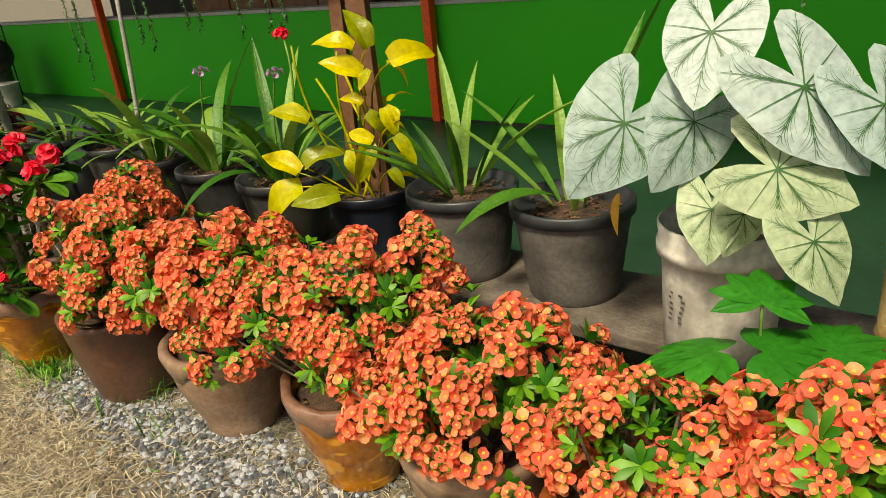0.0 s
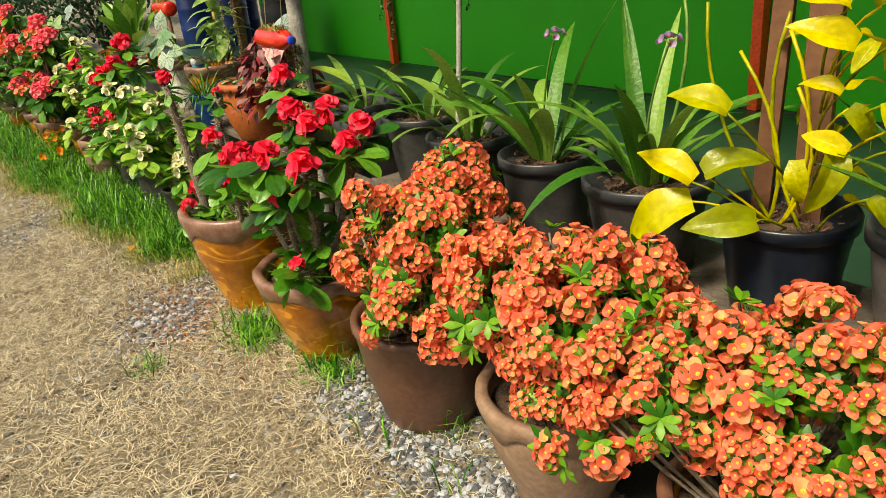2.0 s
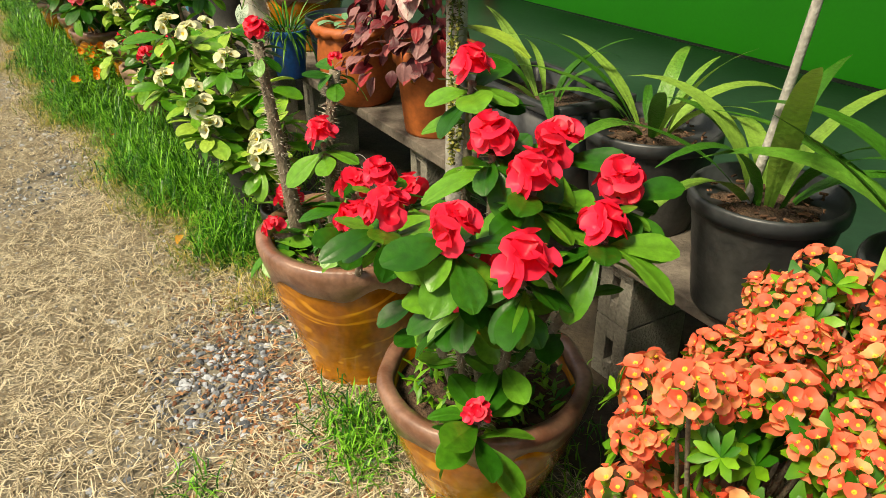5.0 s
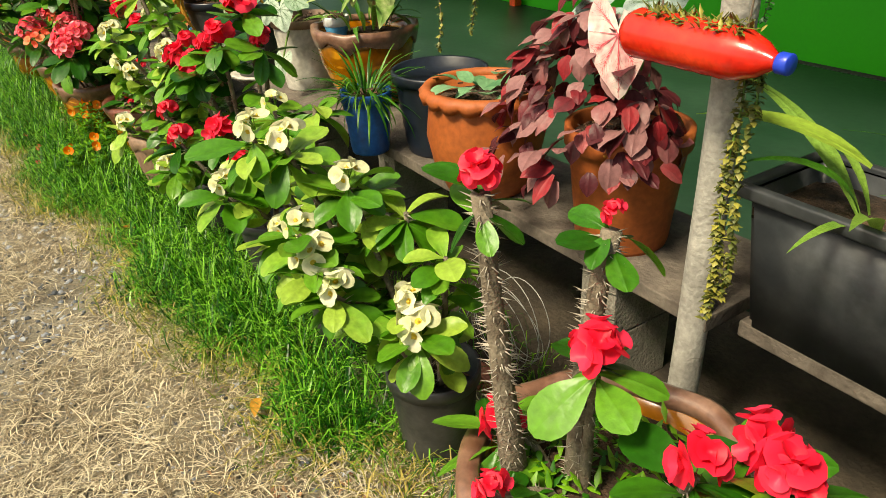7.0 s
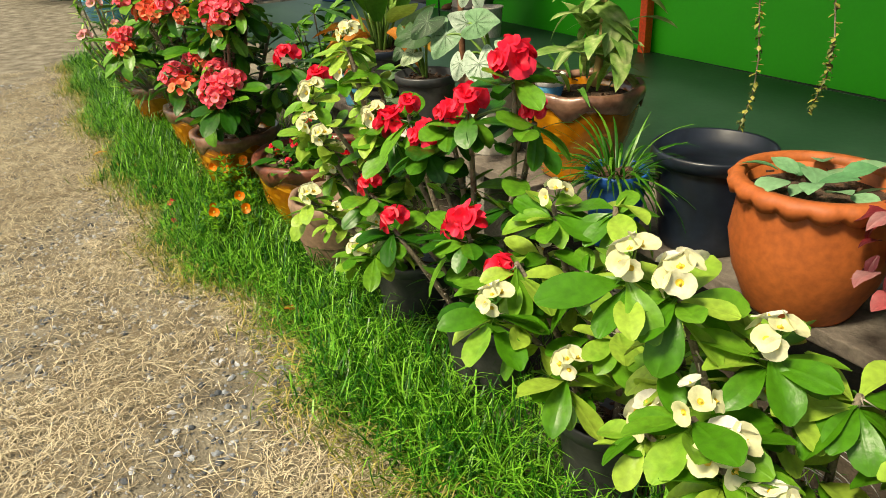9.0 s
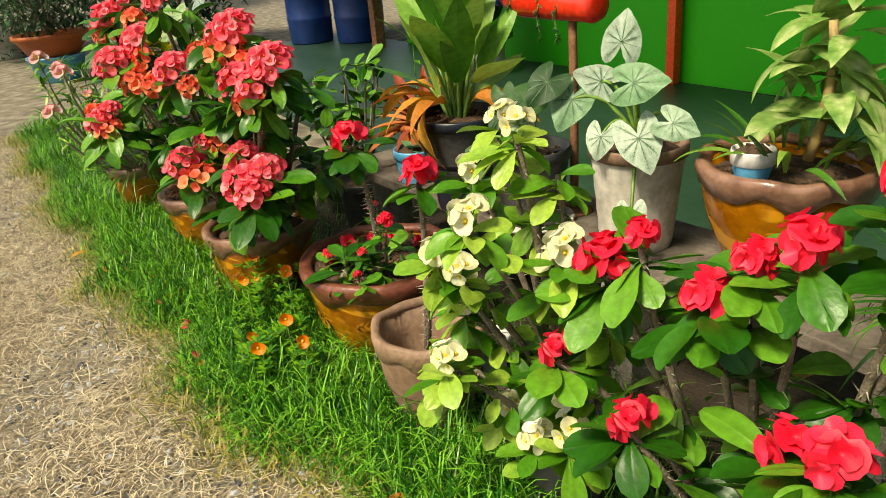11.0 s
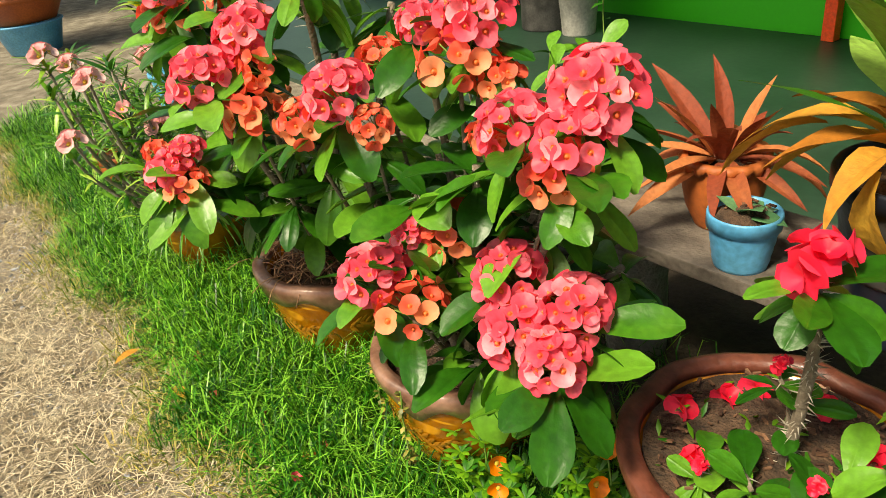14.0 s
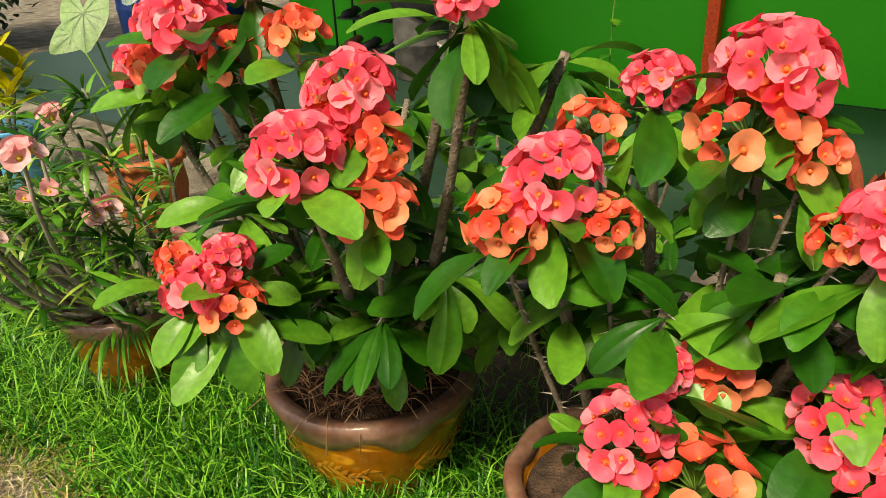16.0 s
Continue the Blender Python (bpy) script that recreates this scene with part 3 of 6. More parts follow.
def heart_outline(a, lobes=0.35):
    """Radius of an arrow-shaped leaf at angle a from its tip direction."""
    xs, ys = (0, 0.245, 0.68, 1.305, 1.785, 2.22, 2.62, 2.80, 2.90, math.pi), (1.0, 0.77, 0.62, 0.56, 0.58, 0.68, 0.78, 0.62, 0.30, 0.10)
    return sum(float(np.interp(abs(a + d), xs, ys)) for d in (-0.07, 0.0, 0.07)) / 3


def heart_leaf(parent, p, az, up, size, mat, vein, roll=0.0, curl=0.25, name="leaf", stalk_from=None):
    """A heart-shaped leaf blade with raised veins, its stalk joined at the notch."""
    def surf(x, y):
        return -curl * (x * x * 1.3 + y * y * 0.8) / size + 0.012 * math.sin(14 * x / size) * abs(y) / size
    bm = bmesh.new()
    k, rings = 48, 4
    c = bm.verts.new((0, 0, 0))
    prev = None
    for j in range(1, rings + 1):
        ring = []
        for i in range(k):
            a = -math.pi + 2 * math.pi * i / k
            r = size * 0.62 * heart_outline(a) * j / rings
            x, y = r * math.sin(a), r * math.cos(a)
            ring.append(bm.verts.new((x, y, surf(x, y))))
        for i in range(k):
            q = (i + 1) % k
            if prev:
                bm.faces.new((prev[i], prev[q], ring[q], ring[i]))
            else:
                bm.faces.new((c, ring[i], ring[q]))
        prev = ring
    bmesh.ops.recalc_face_normals(bm, faces=bm.faces)
    lf = piece(name, mesh_of(bm, mat), parent, aim(p, az, up, roll))
    bm = bmesh.new()

    def ribbon(a, r0, r1, w, side=0.0, z=0.0022):
        n = 6
        vs = []
        for i in range(n + 1):
            t = i / n
            r = (r0 + (r1 - r0) * t) * size * 0.62
            aa = a + side * t * t
            x, y = r * math.sin(aa), r * math.cos(aa)
            ww = w * (1 - 0.75 * t)
            nx, ny = math.cos(aa) * ww, -math.sin(aa) * ww
            vs.append((bm.verts.new((x - nx, y - ny, surf(x, y) + z)), bm.verts.new((x + nx, y + ny, surf(x, y) + z))))
        for s, t in zip(vs, vs[1:]):
            bm.faces.new((s[0], s[1], t[1], t[0]))
    for a in (0, 0.55, -0.55, 1.15, -1.15, 1.75, -1.75, 2.45, -2.45):
        ribbon(a, 0.0, 0.97 * heart_outline(a), 0.0015 * size / 0.3)
    for a in (0, 0.55, -0.55, 1.15, -1.15, 2.45, -2.45):
        for f in (0.2, 0.36, 0.52, 0.68, 0.84):
            ln = heart_outline(a)
            for s in (1, -1):
                aa = a + s * 0.02
                ribbon(aa, f * ln, min(0.97 * heart_outline(a + s * 0.26), f * ln + 0.30), 0.00075 * size / 0.3, side=s * 0.24)
    part("vein_network", bm, vein, lf)
    if stalk_from is not None:
        bm = bmesh.new()
        tube(bm, bend(stalk_from, p, (0, 0, 0.06), 8), 0.006, 0.004, 6)
        part("stalk", bm, M_GREENSTEM, parent)
    return lf


LEAF_STRAP = leaf_set(M_STRAPLEAF, 0.55, 0.052, strap, 7, 10, (0.5, 2.3), (0.2, 0.5), 0.004)
LEAF_PALM = leaf_set(M_STRAPLEAF, 0.50, 0.05, lance, 4, 8, (0.1, 0.8), (0.5, 0.9))


def strap_plant(parent, n, z, s=1.0, meshes=None, up=(0.7, 1.4), spread=0.04):
    a0 = RNG.uniform(0, 6)
    for i in range(n):
        a = a0 + 2.4 * i
        piece("leaf", RNG.choice(meshes or LEAF_STRAP), parent, aim((spread * math.sin(-a), spread * math.cos(a), z), a, RNG.uniform(*up), RNG.uniform(-.4, .4), s * RNG.uniform(0.6, 1.05)))


def vine(parent, top, length, mat, leaf=0.011, per=90, sway=0.02, strand=None):
    """A hanging strand with small leaves."""
    pts = [Vector((top[0] + sway * math.sin(i * 1.3), top[1] + sway * 0.5 * math.cos(i * 1.7), top[2] - length * i / 8)) for i in range(9)]
    bm = bmesh.new()
    tube(bm, pts, 0.0025, 0.0015, 4)
    part("strand", bm, M_GREENSTEM if strand is None else strand, parent)
    bm = bmesh.new()
    for i in range(int(per * length / 0.3)):
        t = RNG.random() * 7.99
        k = int(t)
        p = pts[k].lerp(pts[k + 1], t - k)
        blade(bm, leaf * RNG.uniform(0.8, 1.4), leaf * 0.9, lance, 2, 0.5, 0.4, aim(p, RNG.uniform(0, 6.3), RNG.uniform(-1, 0.6)))
    tagged(part("leaves", bm, mat, parent), kind="stuff")

# ---- structure ----
bm = bmesh.new()
vs = [bm.verts.new(c) for c in ((-220, -220, 0), (220, -220, 0), (220, 220, 0), (-220, 220, 0))]
bm.faces.new(vs)
structure("ground", bm, M_GROUND, "dry earth with worn straw and grit")
structure("floor", box(bmesh.new(), -14.5, 5.0, 2.15, 4.76, -0.02, 0.03), M_CONCRETE, "smooth concrete terrace floor, shade and green wall reflection in its colour")


# Dark strip of soil that carries the benches' shade in its colour.
structure("ground_bed", box(box(bmesh.new(), -5.2, 4.5, 1.26, 2.148, -0.02, 0.012), -9.0, -5.201, 0.98, 2.148, -0.02, 0.012), M_SHADESOIL, "dark soil under the benches, their shade put into its colour")


def wall_y(x):
    return 4.78 + (x + 8.3) * 0.02


bm = bmesh.new()
box(bm, -12.6, 5.0, 0, 0.14, 0.03, 0.95)
bmesh.ops.rotate(bm, verts=bm.verts, cent=(-8.3, 0, 0), matrix=Matrix.Rotation(0.02, 3, "Z"))
bmesh.ops.translate(bm, verts=bm.verts, vec=(0, 4.78, 0))
structure("wall_house", bm, M_WALL, "low house wall painted vivid green")
bm = bmesh.new()
box(bm, -12.62, 5.0, -0.02, 0.17, 0.952, 0.985, 0.006)
bmesh.ops.rotate(bm, verts=bm.verts, cent=(-8.3, 0, 0), matrix=Matrix.Rotation(0.02, 3, "Z"))
bmesh.ops.translate(bm, verts=bm.verts, vec=(0, 4.78, 0))
structure("trim_ledge", bm, M_LEDGE, "pale grey ledge on top of the low wall")
structure("wall_back", box(bmesh.new(), -13.0, 5.0, 7.4, 7.6, 0.0, 3.0), M_DARKROOM, "back wall inside the house, indoor dimness put into its colour")
structure("wall_end", box(bmesh.new(), 5.0, 5.2, 2.2, 7.6, 0.0, 3.0), M_DARKROOM, "plain end wall of the house, indoor shade in its colour")
structure("floor_inside", box(bmesh.new(), -13.0, 5.0, 4.78, 7.4, -0.01, 0.028), M_DARKROOM, "floor inside the house, indoor dimness put into its colour")
# Roof out of view, added to keep the terrace and house in shade.
structure("ceiling", box(bmesh.new(), -14.5, 5.2, 2.1, 7.7, 3.0, 3.06), M_ROOF, "unseen sheet roof added to shade the terrace")

for x in (-3.79, -8.55):
    ob = thing("veranda_post", (x, wall_y(x) - 0.07, 0.03), "square veranda post painted orange-red", "post", "veranda posts")
    part("shaft", box(bmesh.new(), -0.04, 0.04, -0.04, 0.04, 0, 2.97, 0.006), M_REDPOST, ob, smooth=False)
ob = thing("veranda_post", (-12.7, 4.35, 0.03), "dark red veranda post at the end of the wall", "post", "veranda posts")
part("shaft", box(bmesh.new(), -0.06, 0.06, -0.06, 0.06, 0, 2.97, 0.006), M_RUST, ob, smooth=False)

# ---- benches ----


def bench(x0, y0, x1, y1, depth, z, planks, supports, label):
    """A long low bench of loose planks on blocks; (x0, y0) to (x1, y1) is its front edge."""
    ob = thing("plank_bench", (x0, y0, 0), label, "bench", "plank benches")
    run = Vector((x1 - x0, y1 - y0, 0))
    ln = run.length
    ang = math.atan2(run.y, run.x)
    turn = Euler((0, 0, ang)).to_matrix().to_4x4()
    w = depth / planks
    for k in range(planks):
        bm = box(bmesh.new(), 0, ln - 0.03 * k, -(k + 1) * w + 0.006, -k * w, z - 0.038, z, 0.005)
        bmesh.ops.subdivide_edges(bm, edges=[e for e in bm.edges if e.calc_length() > ln * 0.8], cuts=14)
        for v in bm.verts:
            v.co.z += 0.004 * noise.noise((v.co.x * 2, k * 3.1, 0))
            v.co.y += 0.004 * noise.noise((v.co.x * 3, k * 1.7, 5))
        p = part("plank", bm, M_PLANK, ob, smooth=False)
        p.matrix_basis = turn
    for s, kind in supports:
        if kind == "block":
            half = (z - 0.05) / 2
            for low in (0.012, 0.014 + half):
                bm = bmesh.new()
                for x0, x1, z0, z1 in ((-0.06, -0.014, 0, half - 0.002), (0.014, 0.06, 0, half - 0.002), (-0.0142, 0.0142, 0.001, 0.06), (-0.0142, 0.0142, half - 0.06, half - 0.003)):
                    box(bm, s + x0, s + x1, 0.04, 0.26, low + z0, low + z1, 0.004)
                p = part("block", bm, M_BLOCK, ob, "rough hollow cement block", smooth=False)
                p.matrix_basis = turn
        else:
            bm = lathe([(0.085, 0), (0.085, 0.02), (0.08, z * 0.5), (0.085, z - 0.053), (0.0845, z - 0.052)], 20, at=(s, 0.16, 0.012))
            p = part("leg", bm, M_BLOCK, ob, "short round cement post")
            p.matrix_basis = turn
    return ob


BZ = 0.44
bench(-3.74, 1.52, 0.5, 1.53, -0.36, BZ, 2, ((0.6, "block"), (2.3, "block"), (3.9, "block")), "weathered grey plank bench on cement blocks, crowded with pots")
bench(-5.55, 1.44, -3.78, 1.47, -0.36, BZ, 2, ((0.35, "block"), (1.42, "block")), "short grey plank bench carrying terracotta pots")
bench(-7.40, 1.30, -5.58, 1.43, -0.36, BZ, 2, ((0.12, "post"), (1.45, "block")), "weathered plank bench beside the terrace, set with pots")

# ---- front row ----
def soil_weeds(parent, r, z, n):
    bm = bmesh.new()
    for i in range(n):
        a, dd = RNG.uniform(0, 6.3), r * math.sqrt(RNG.random())
        blade(bm, RNG.uniform(0.02, 0.05), 0.013, obovate, 2, 0.4, 0.3, aim((dd * math.cos(a), dd * math.sin(a), z + RNG.uniform(0, 0.03)), RNG.uniform(0, 6.3), RNG.uniform(0.0, 1.2)))
    tagged(part("weed_cover", bm, M_LEAFSMALL, parent, "small weeds covering the soil"), kind="stuff")


def potted(name, x, y, z, label, group=""):
    return thing(name, (x, y, z), label, "potted plant", group)


ORANGE = "orange crown-of-thorns in a row"
for x, y, d, h, style, blobs in (
    (0.0, 1.06, 0.40, 0.34, "glaze", [(-0.04, 1.00, 0.62, 0.2, 0.16, 0.18, 46), (-0.16, 1.05, 0.50, 0.14, 0.14, 0.12, 20)]),
    (-0.46, 1.10, 0.40, 0.33, "glaze", [(-0.40, 1.07, 0.50, 0.2, 0.18, 0.14, 40), (-0.28, 1.00, 0.46, 0.12, 0.12, 0.12, 16)]),
    (-0.90, 1.15, 0.38, 0.32, "clay", [(-0.82, 1.11, 0.50, 0.28, 0.22, 0.18, 74), (-1.00, 1.05, 0.42, 0.14, 0.16, 0.13, 26)]),
    (-1.34, 1.18, 0.39, 0.33, "swirl", [(-1.28, 1.19, 0.52, 0.22, 0.22, 0.19, 62), (-1.50, 1.13, 0.52, 0.16, 0.18, 0.16, 38), (-1.14, 1.30, 0.66, 0.08, 0.08, 0.09, 12)]),
    (-1.88, 1.17, 0.42, 0.33, "clay", [(-1.76, 1.17, 0.52, 0.2, 0.22, 0.19, 58), (-1.99, 1.15, 0.52, 0.15, 0.2, 0.16, 40), (-1.66, 1.05, 0.42, 0.16, 0.14, 0.12, 26)]),
    (-2.42, 1.12, 0.43, 0.34, "dark", [(-2.34, 1.13, 0.56, 0.24, 0.24, 0.2, 80), (-2.24, 1.03, 0.44, 0.2, 0.16, 0.12, 30), (-2.46, 1.30, 0.68, 0.1, 0.1, 0.11, 16)]),
):
    ob = potted("potted_crown_of_thorns", x, y, 0, {"glaze": "orange-flowered crown of thorns in an amber glazed pot", "clay": "bushy orange crown of thorns in a dusty brown clay pot", "swirl": "orange crown of thorns in a brown pot with wavy rim", "dark": "orange crown of thorns in a plain dark brown pot"}[style], ORANGE)
    if style == "dark":
        r = d / 2
        part("pot", lathe([(r * 0.68, 0), (r * 0.70, 0.01), (r * 0.88, h * 0.5), (r * 0.97, h * 0.9), (r, h * 0.93), (r, h), (r * 0.9, h), (r * 0.86, h * 0.8), (r * 0.5, h * 0.4)], 44), M_DARKCLAY, ob)
        soil_bed(ob, r * 0.86, h * 0.85)
    else:
        clay_bowl(ob, d, h, {"glaze": M_GLAZE, "clay": M_CLAY, "swirl": M_GLAZE}[style], {"glaze": M_TERRA, "clay": M_CLAY, "swirl": M_GLAZERIM}[style])
    orange_bush(ob, (x, y, 0), blobs, h * 0.84)

# red crown of thorns in two amber bowls
RED = "red crown-of-thorns"
ob = potted("potted_crown_of_thorns", -3.00, 1.06, 0, "red crown of thorns in an amber bowl with painted strokes", RED)
clay_bowl(ob, 0.46, 0.34, M_GLAZE, M_GLAZERIM)
thorny_plant(ob, (-3.00, 1.06, 0), [(-2.99, .84, .78), (-2.84, .89, .80), (-2.86, .93, .67, 1.25), (-2.74, .96, .76, 1.3), (-2.85, 1.05, .85, 1.1), (-2.96, 1.04, .88), (-3.11, 1.09, .97), (-2.90, 1.14, .88), (-2.80, 1.2, .82), (-2.72, 1.1, .80), (-2.78, 0.9, 0.45, 0.6)], HEAD_RED, LEAF_RED, 10, 9, 0.29, 0.5, 0.013, spines=90)
soil_weeds(ob, 0.17, 0.295, 320)
ob = potted("potted_crown_of_thorns", -3.60, 1.02, 0, "red crown of thorns with tall spiny stems in an amber bowl", RED)
clay_bowl(ob, 0.51, 0.44, M_GLAZE, M_GLAZERIM)
thorny_plant(ob, (-3.60, 1.02, 0), [(-3.73, .86, .95, 0.68), (-3.64, 1.02, .88, 0.42)], HEAD_RED, LEAF_RED, 7, 0, 0.30, 1.5, 0.023, spines=380, leaf_scale=0.72)
thorny_plant(ob, (-3.60, 1.02, 0), [(-3.74, .90, .50), (-3.58, .95, .72), (-3.40, .95, .65), (-3.41, 1.1, .60), (-3.23, .88, .645), (-3.16, .93, .70), (-3.30, .97, .70, 0.9), (-3.66, .82, .46, 0.7)], HEAD_RED, LEAF_RED, 7, 3, 0.30, 0.5, 0.011, spines=70)



soil_weeds(ob, 0.19, 0.375, 420)
# cream crown of thorns in black nursery pots
CREAM = "cream crown-of-thorns"
ob = potted("potted_crown_of_thorns", -4.21, 1.05, 0, "cream-flowered crown of thorns in a small black nursery pot", CREAM)
plastic_pot(ob, 0.23, 0.25)
thorny_plant(ob, (-4.21, 1.05, 0), [(-4.02, .91, .53, 1.2), (-4.07, .93, .56), (-4.14, .80, .60), (-4.21, .79, .64, 1.3), (-4.27, .79, .685), (-4.27, .93, .645, 1.2), (-4.25, .90, .77), (-4.35, .82, .84), (-4.40, .77, .86), (-4.38, .82, .57), (-4.32, .95, .74, 0), (-4.16, .98, .72, 0), (-4.05, 1.0, .66, 0), (-4.42, .92, .66, 0)], HEAD_WHITE, LEAF_WHITE, 12, 10, 0.2, 0.3, 0.009)
ob = potted("potted_crown_of_thorns", -4.74, 1.07, 0, "cream crown of thorns with fresh leaves in a black pot", CREAM)
plastic_pot(ob, 0.24, 0.25)
thorny_plant(ob, (-4.74, 1.07, 0), [(-4.66, .88, .49), (-4.85, .98, .76), (-4.79, .79, .60), (-4.70, .95, .68, 0), (-4.84, .88, .66, 0), (-4.60, .95, .60, 0), (-4.74, 1.05, .78, 0), (-4.90, 1.0, .62, 0.8)], HEAD_WHITE, LEAF_WHITE, 12, 10, 0.2, 0.3, 0.009)
ob = potted("potted_crown_of_thorns", -5.24, 1.06, 0, "red crown of thorns in a black nursery pot", RED)
plastic_pot(ob, 0.27, 0.26)
thorny_plant(ob, (-5.24, 1.06, 0), [(-4.88, .87, .60, 0.9), (-5.02, .87, .66), (-5.1, .89, .62), (-5.24, .89, .80), (-5.14, .95, .90), (-5.03, 1.0, 1.0, 1.2), (-5.2, .93, .86, 0.8), (-5.32, .82, .57, 0.9), (-4.98, 1.02, .90, 0.7), (-5.46, .90, .78, 1.1), (-5.40, .92, .84, 0.7), (-5.52, .84, .60, .8)], HEAD_RED, LEAF_RED, 10, 9, 0.21, 0.3, 0.01)
ob = potted("potted_crown_of_thorns", -5.70, 1.05, 0, "tall cream-flowered crown of thorns in a black pot", CREAM)
plastic_pot(ob, 0.28, 0.26)
thorny_plant(ob, (-5.70, 1.05, 0), [(-5.88, .93, .85), (-5.64, .86, 1.0, 0.9), (-5.77, .80, .69), (-5.82, .78, .72), (-5.58, .90, .74, 1.2), (-5.63, .74, .86), (-5.73, .73, .53), (-5.54, .80, .41), (-5.47, .82, .46), (-5.60, .92, .92, 0), (-5.76, .92, .98, 0.9), (-5.70, .95, .80, 0), (-5.50, .95, .64, 0), (-5.85, .86, .56, .9), (-5.89, .88, .60), (-5.97, .88, .35, .9), (-5.56, .88, .47), (-5.74, .88, .34, .9), (-5.54, .88, .79)], HEAD_WHITE, LEAF_WHITE, 10, 8, 0.21, 0.3, 0.01, leaf_scale=0.82)

# plain clay pot with one thin stem
ob = potted("potted_crown_of_thorns", -6.18, 0.95, 0, "thin red crown of thorns in a plain brown clay pot", RED)
clay_bowl(ob, 0.32, 0.33, M_CLAY, M_CLAY, soil=0.48, waves=5)
thorny_plant(ob, (-6.18, 0.95, 0), [(-6.12, .93, .78, 1.05)], HEAD_RED, LEAF_RED, 8, 0, 0.22, 0.8, 0.012, spines=150)

# wide amber bowl
ob = potted("potted_crown_of_thorns", -6.63, 1.05, 0, "red crown of thorns in a wide amber glazed bowl", RED)
clay_bowl(ob, 0.53, 0.36, M_GLAZE, M_REDRIM, ornament=True, bits=220, soil=0.92)
thorny_plant(ob, (-6.63, 1.05, 0), [(-6.56, .96, .78, 1.2)], HEAD_RED, LEAF_RED, 13, 0, 0.30, 0.6, 0.012, spines=160)
thorny_plant(ob, (-6.63, 1.05, 0), [(-6.36, .95, .58, .55), (-6.64, 1.05, .52, .4), (-6.66, .88, .40, .35), (-6.50, .93, .44, .35), (-6.45, .88, .40, 0.3), (-6.52, .86, .40, 0), (-6.58, .90, .42, 0), (-6.46, .96, .42, 0)], HEAD_RED, LEAF_RED, 6, 3, 0.30, 0.8, 0.006, spines=20, leaf_scale=0.6)
bm = bmesh.new()
for i in range(70):
    a, dd = RNG.uniform(0, 6.3), 0.21 * math.sqrt(RNG.random())
    blade(bm, 0.03, 0.012, obovate, 2, 0.4, 0.3, aim((dd * math.cos(a), dd * math.sin(a), 0.345), RNG.uniform(0, 6.3), RNG.uniform(0.2, 1.2)))
tagged(part("weed_cover", bm, M_LEAFSMALL, ob, "tiny green weeds on the soil"), kind="stuff")

PETAL_RED = head_set(M_RED, 2, 0.026, 0.012, 3, eye=0.0, flat=0.5, cup=0.2)
for x, y in ((-6.74, 1.16), (-6.80, 1.02), (-6.70, 0.92), (-6.62, 1.20), (-6.76, 1.10), (-6.50, 1.14)):
    petal = thing("fallen_flower", (x, y, 0.352), "wilting crimson flower fallen on the bowl's soil", "flower", "fallen crimson flowers")
    piece("bract", RNG.choice(PETAL_RED), petal, Euler((RNG.uniform(-.6, .6), RNG.uniform(-.6, .6), 0)).to_matrix().to_4x4())

# coral crown of thorns
CORAL = "coral crown-of-thorns"
ob = potted("potted_crown_of_thorns", -7.28, 0.87, 0, "coral crown of thorns in an amber bowl with leaf sprigs", CORAL)
clay_bowl(ob, 0.43, 0.34, M_GLAZE, M_GLAZERIM, ornament=True)
GREEN1 = [(-7.05, .95, .90, 0), (-7.2, .75, .80, 0), (-7.0, .86, .78, 0), (-7.32, .80, .78, 0), (-7.15, .92, .74, 0), (-7.08, .80, .86, 0), (-7.1, 1.05, .56, 0), (-7.3, 1.1, .62, 0), (-6.95, 1.02, .62, 0), (-7.2, 1.1, .85, 0), (-7.42, .95, .75, 0), (-7.02, .72, .52, 0)]
YOUNG1 = [(-7.143, .873, 1.065, 1.1), (-7.285, .851, 1.036, .75), (-6.88, .885, .975, 1.15), (-6.874, .825, .915), (-6.972, .797, .924), (-7.349, .694, .934, 1.05), (-7.19, .628, .643), (-6.981, .775, .671), (-6.852, .793, .646), (-6.921, .732, .609, 1.05), (-6.828, .731, .593), (-7.17, .70, .705, .55)]
AGED1 = [(-7.152, .835, 1.0, 1.15), (-7.09, .868, .96, .8), (-6.885, .80, .875, 1.0), (-7.38, .63, .89, .9), (-7.351, .794, .975, .8), (-7.28, .72, .88, .75), (-7.109, .652, .599, 1.1), (-7.125, .769, .704, 1.1), (-7.02, .79, .90, .7)]
thorny_plant(ob, (-7.28, 0.87, 0), GREEN1, HEAD_CORAL, LEAF_CORAL, 9, 10, 0.29, 0.35, 0.012)
thorny_plant(ob, (-7.28, 0.87, 0), YOUNG1, HEAD_CORAL, LEAF_CORAL, 9, 5, 0.29, 0.35, 0.012, leaf_up=(-0.9, 0.6), head_scale=1.03)
thorny_plant(ob, (-7.28, 0.87, 0), AGED1, HEAD_OLD, LEAF_CORAL, 3, 0, 0.29, 0.35, 0.006, head_scale=1.03)
for dx, dy in ((-0.13, -0.17), (0.05, -0.21)):
    vine(ob, (dx, dy, 0.33), 0.22, M_SUCCULENT, 0.014, 60, 0.006)
ob = potted("potted_crown_of_thorns", -7.91, 0.88, 0, "tall coral crown of thorns in an amber sprig-patterned bowl", CORAL)
clay_bowl(ob, 0.48, 0.33, M_GLAZE, M_GLAZERIM, ornament=True)
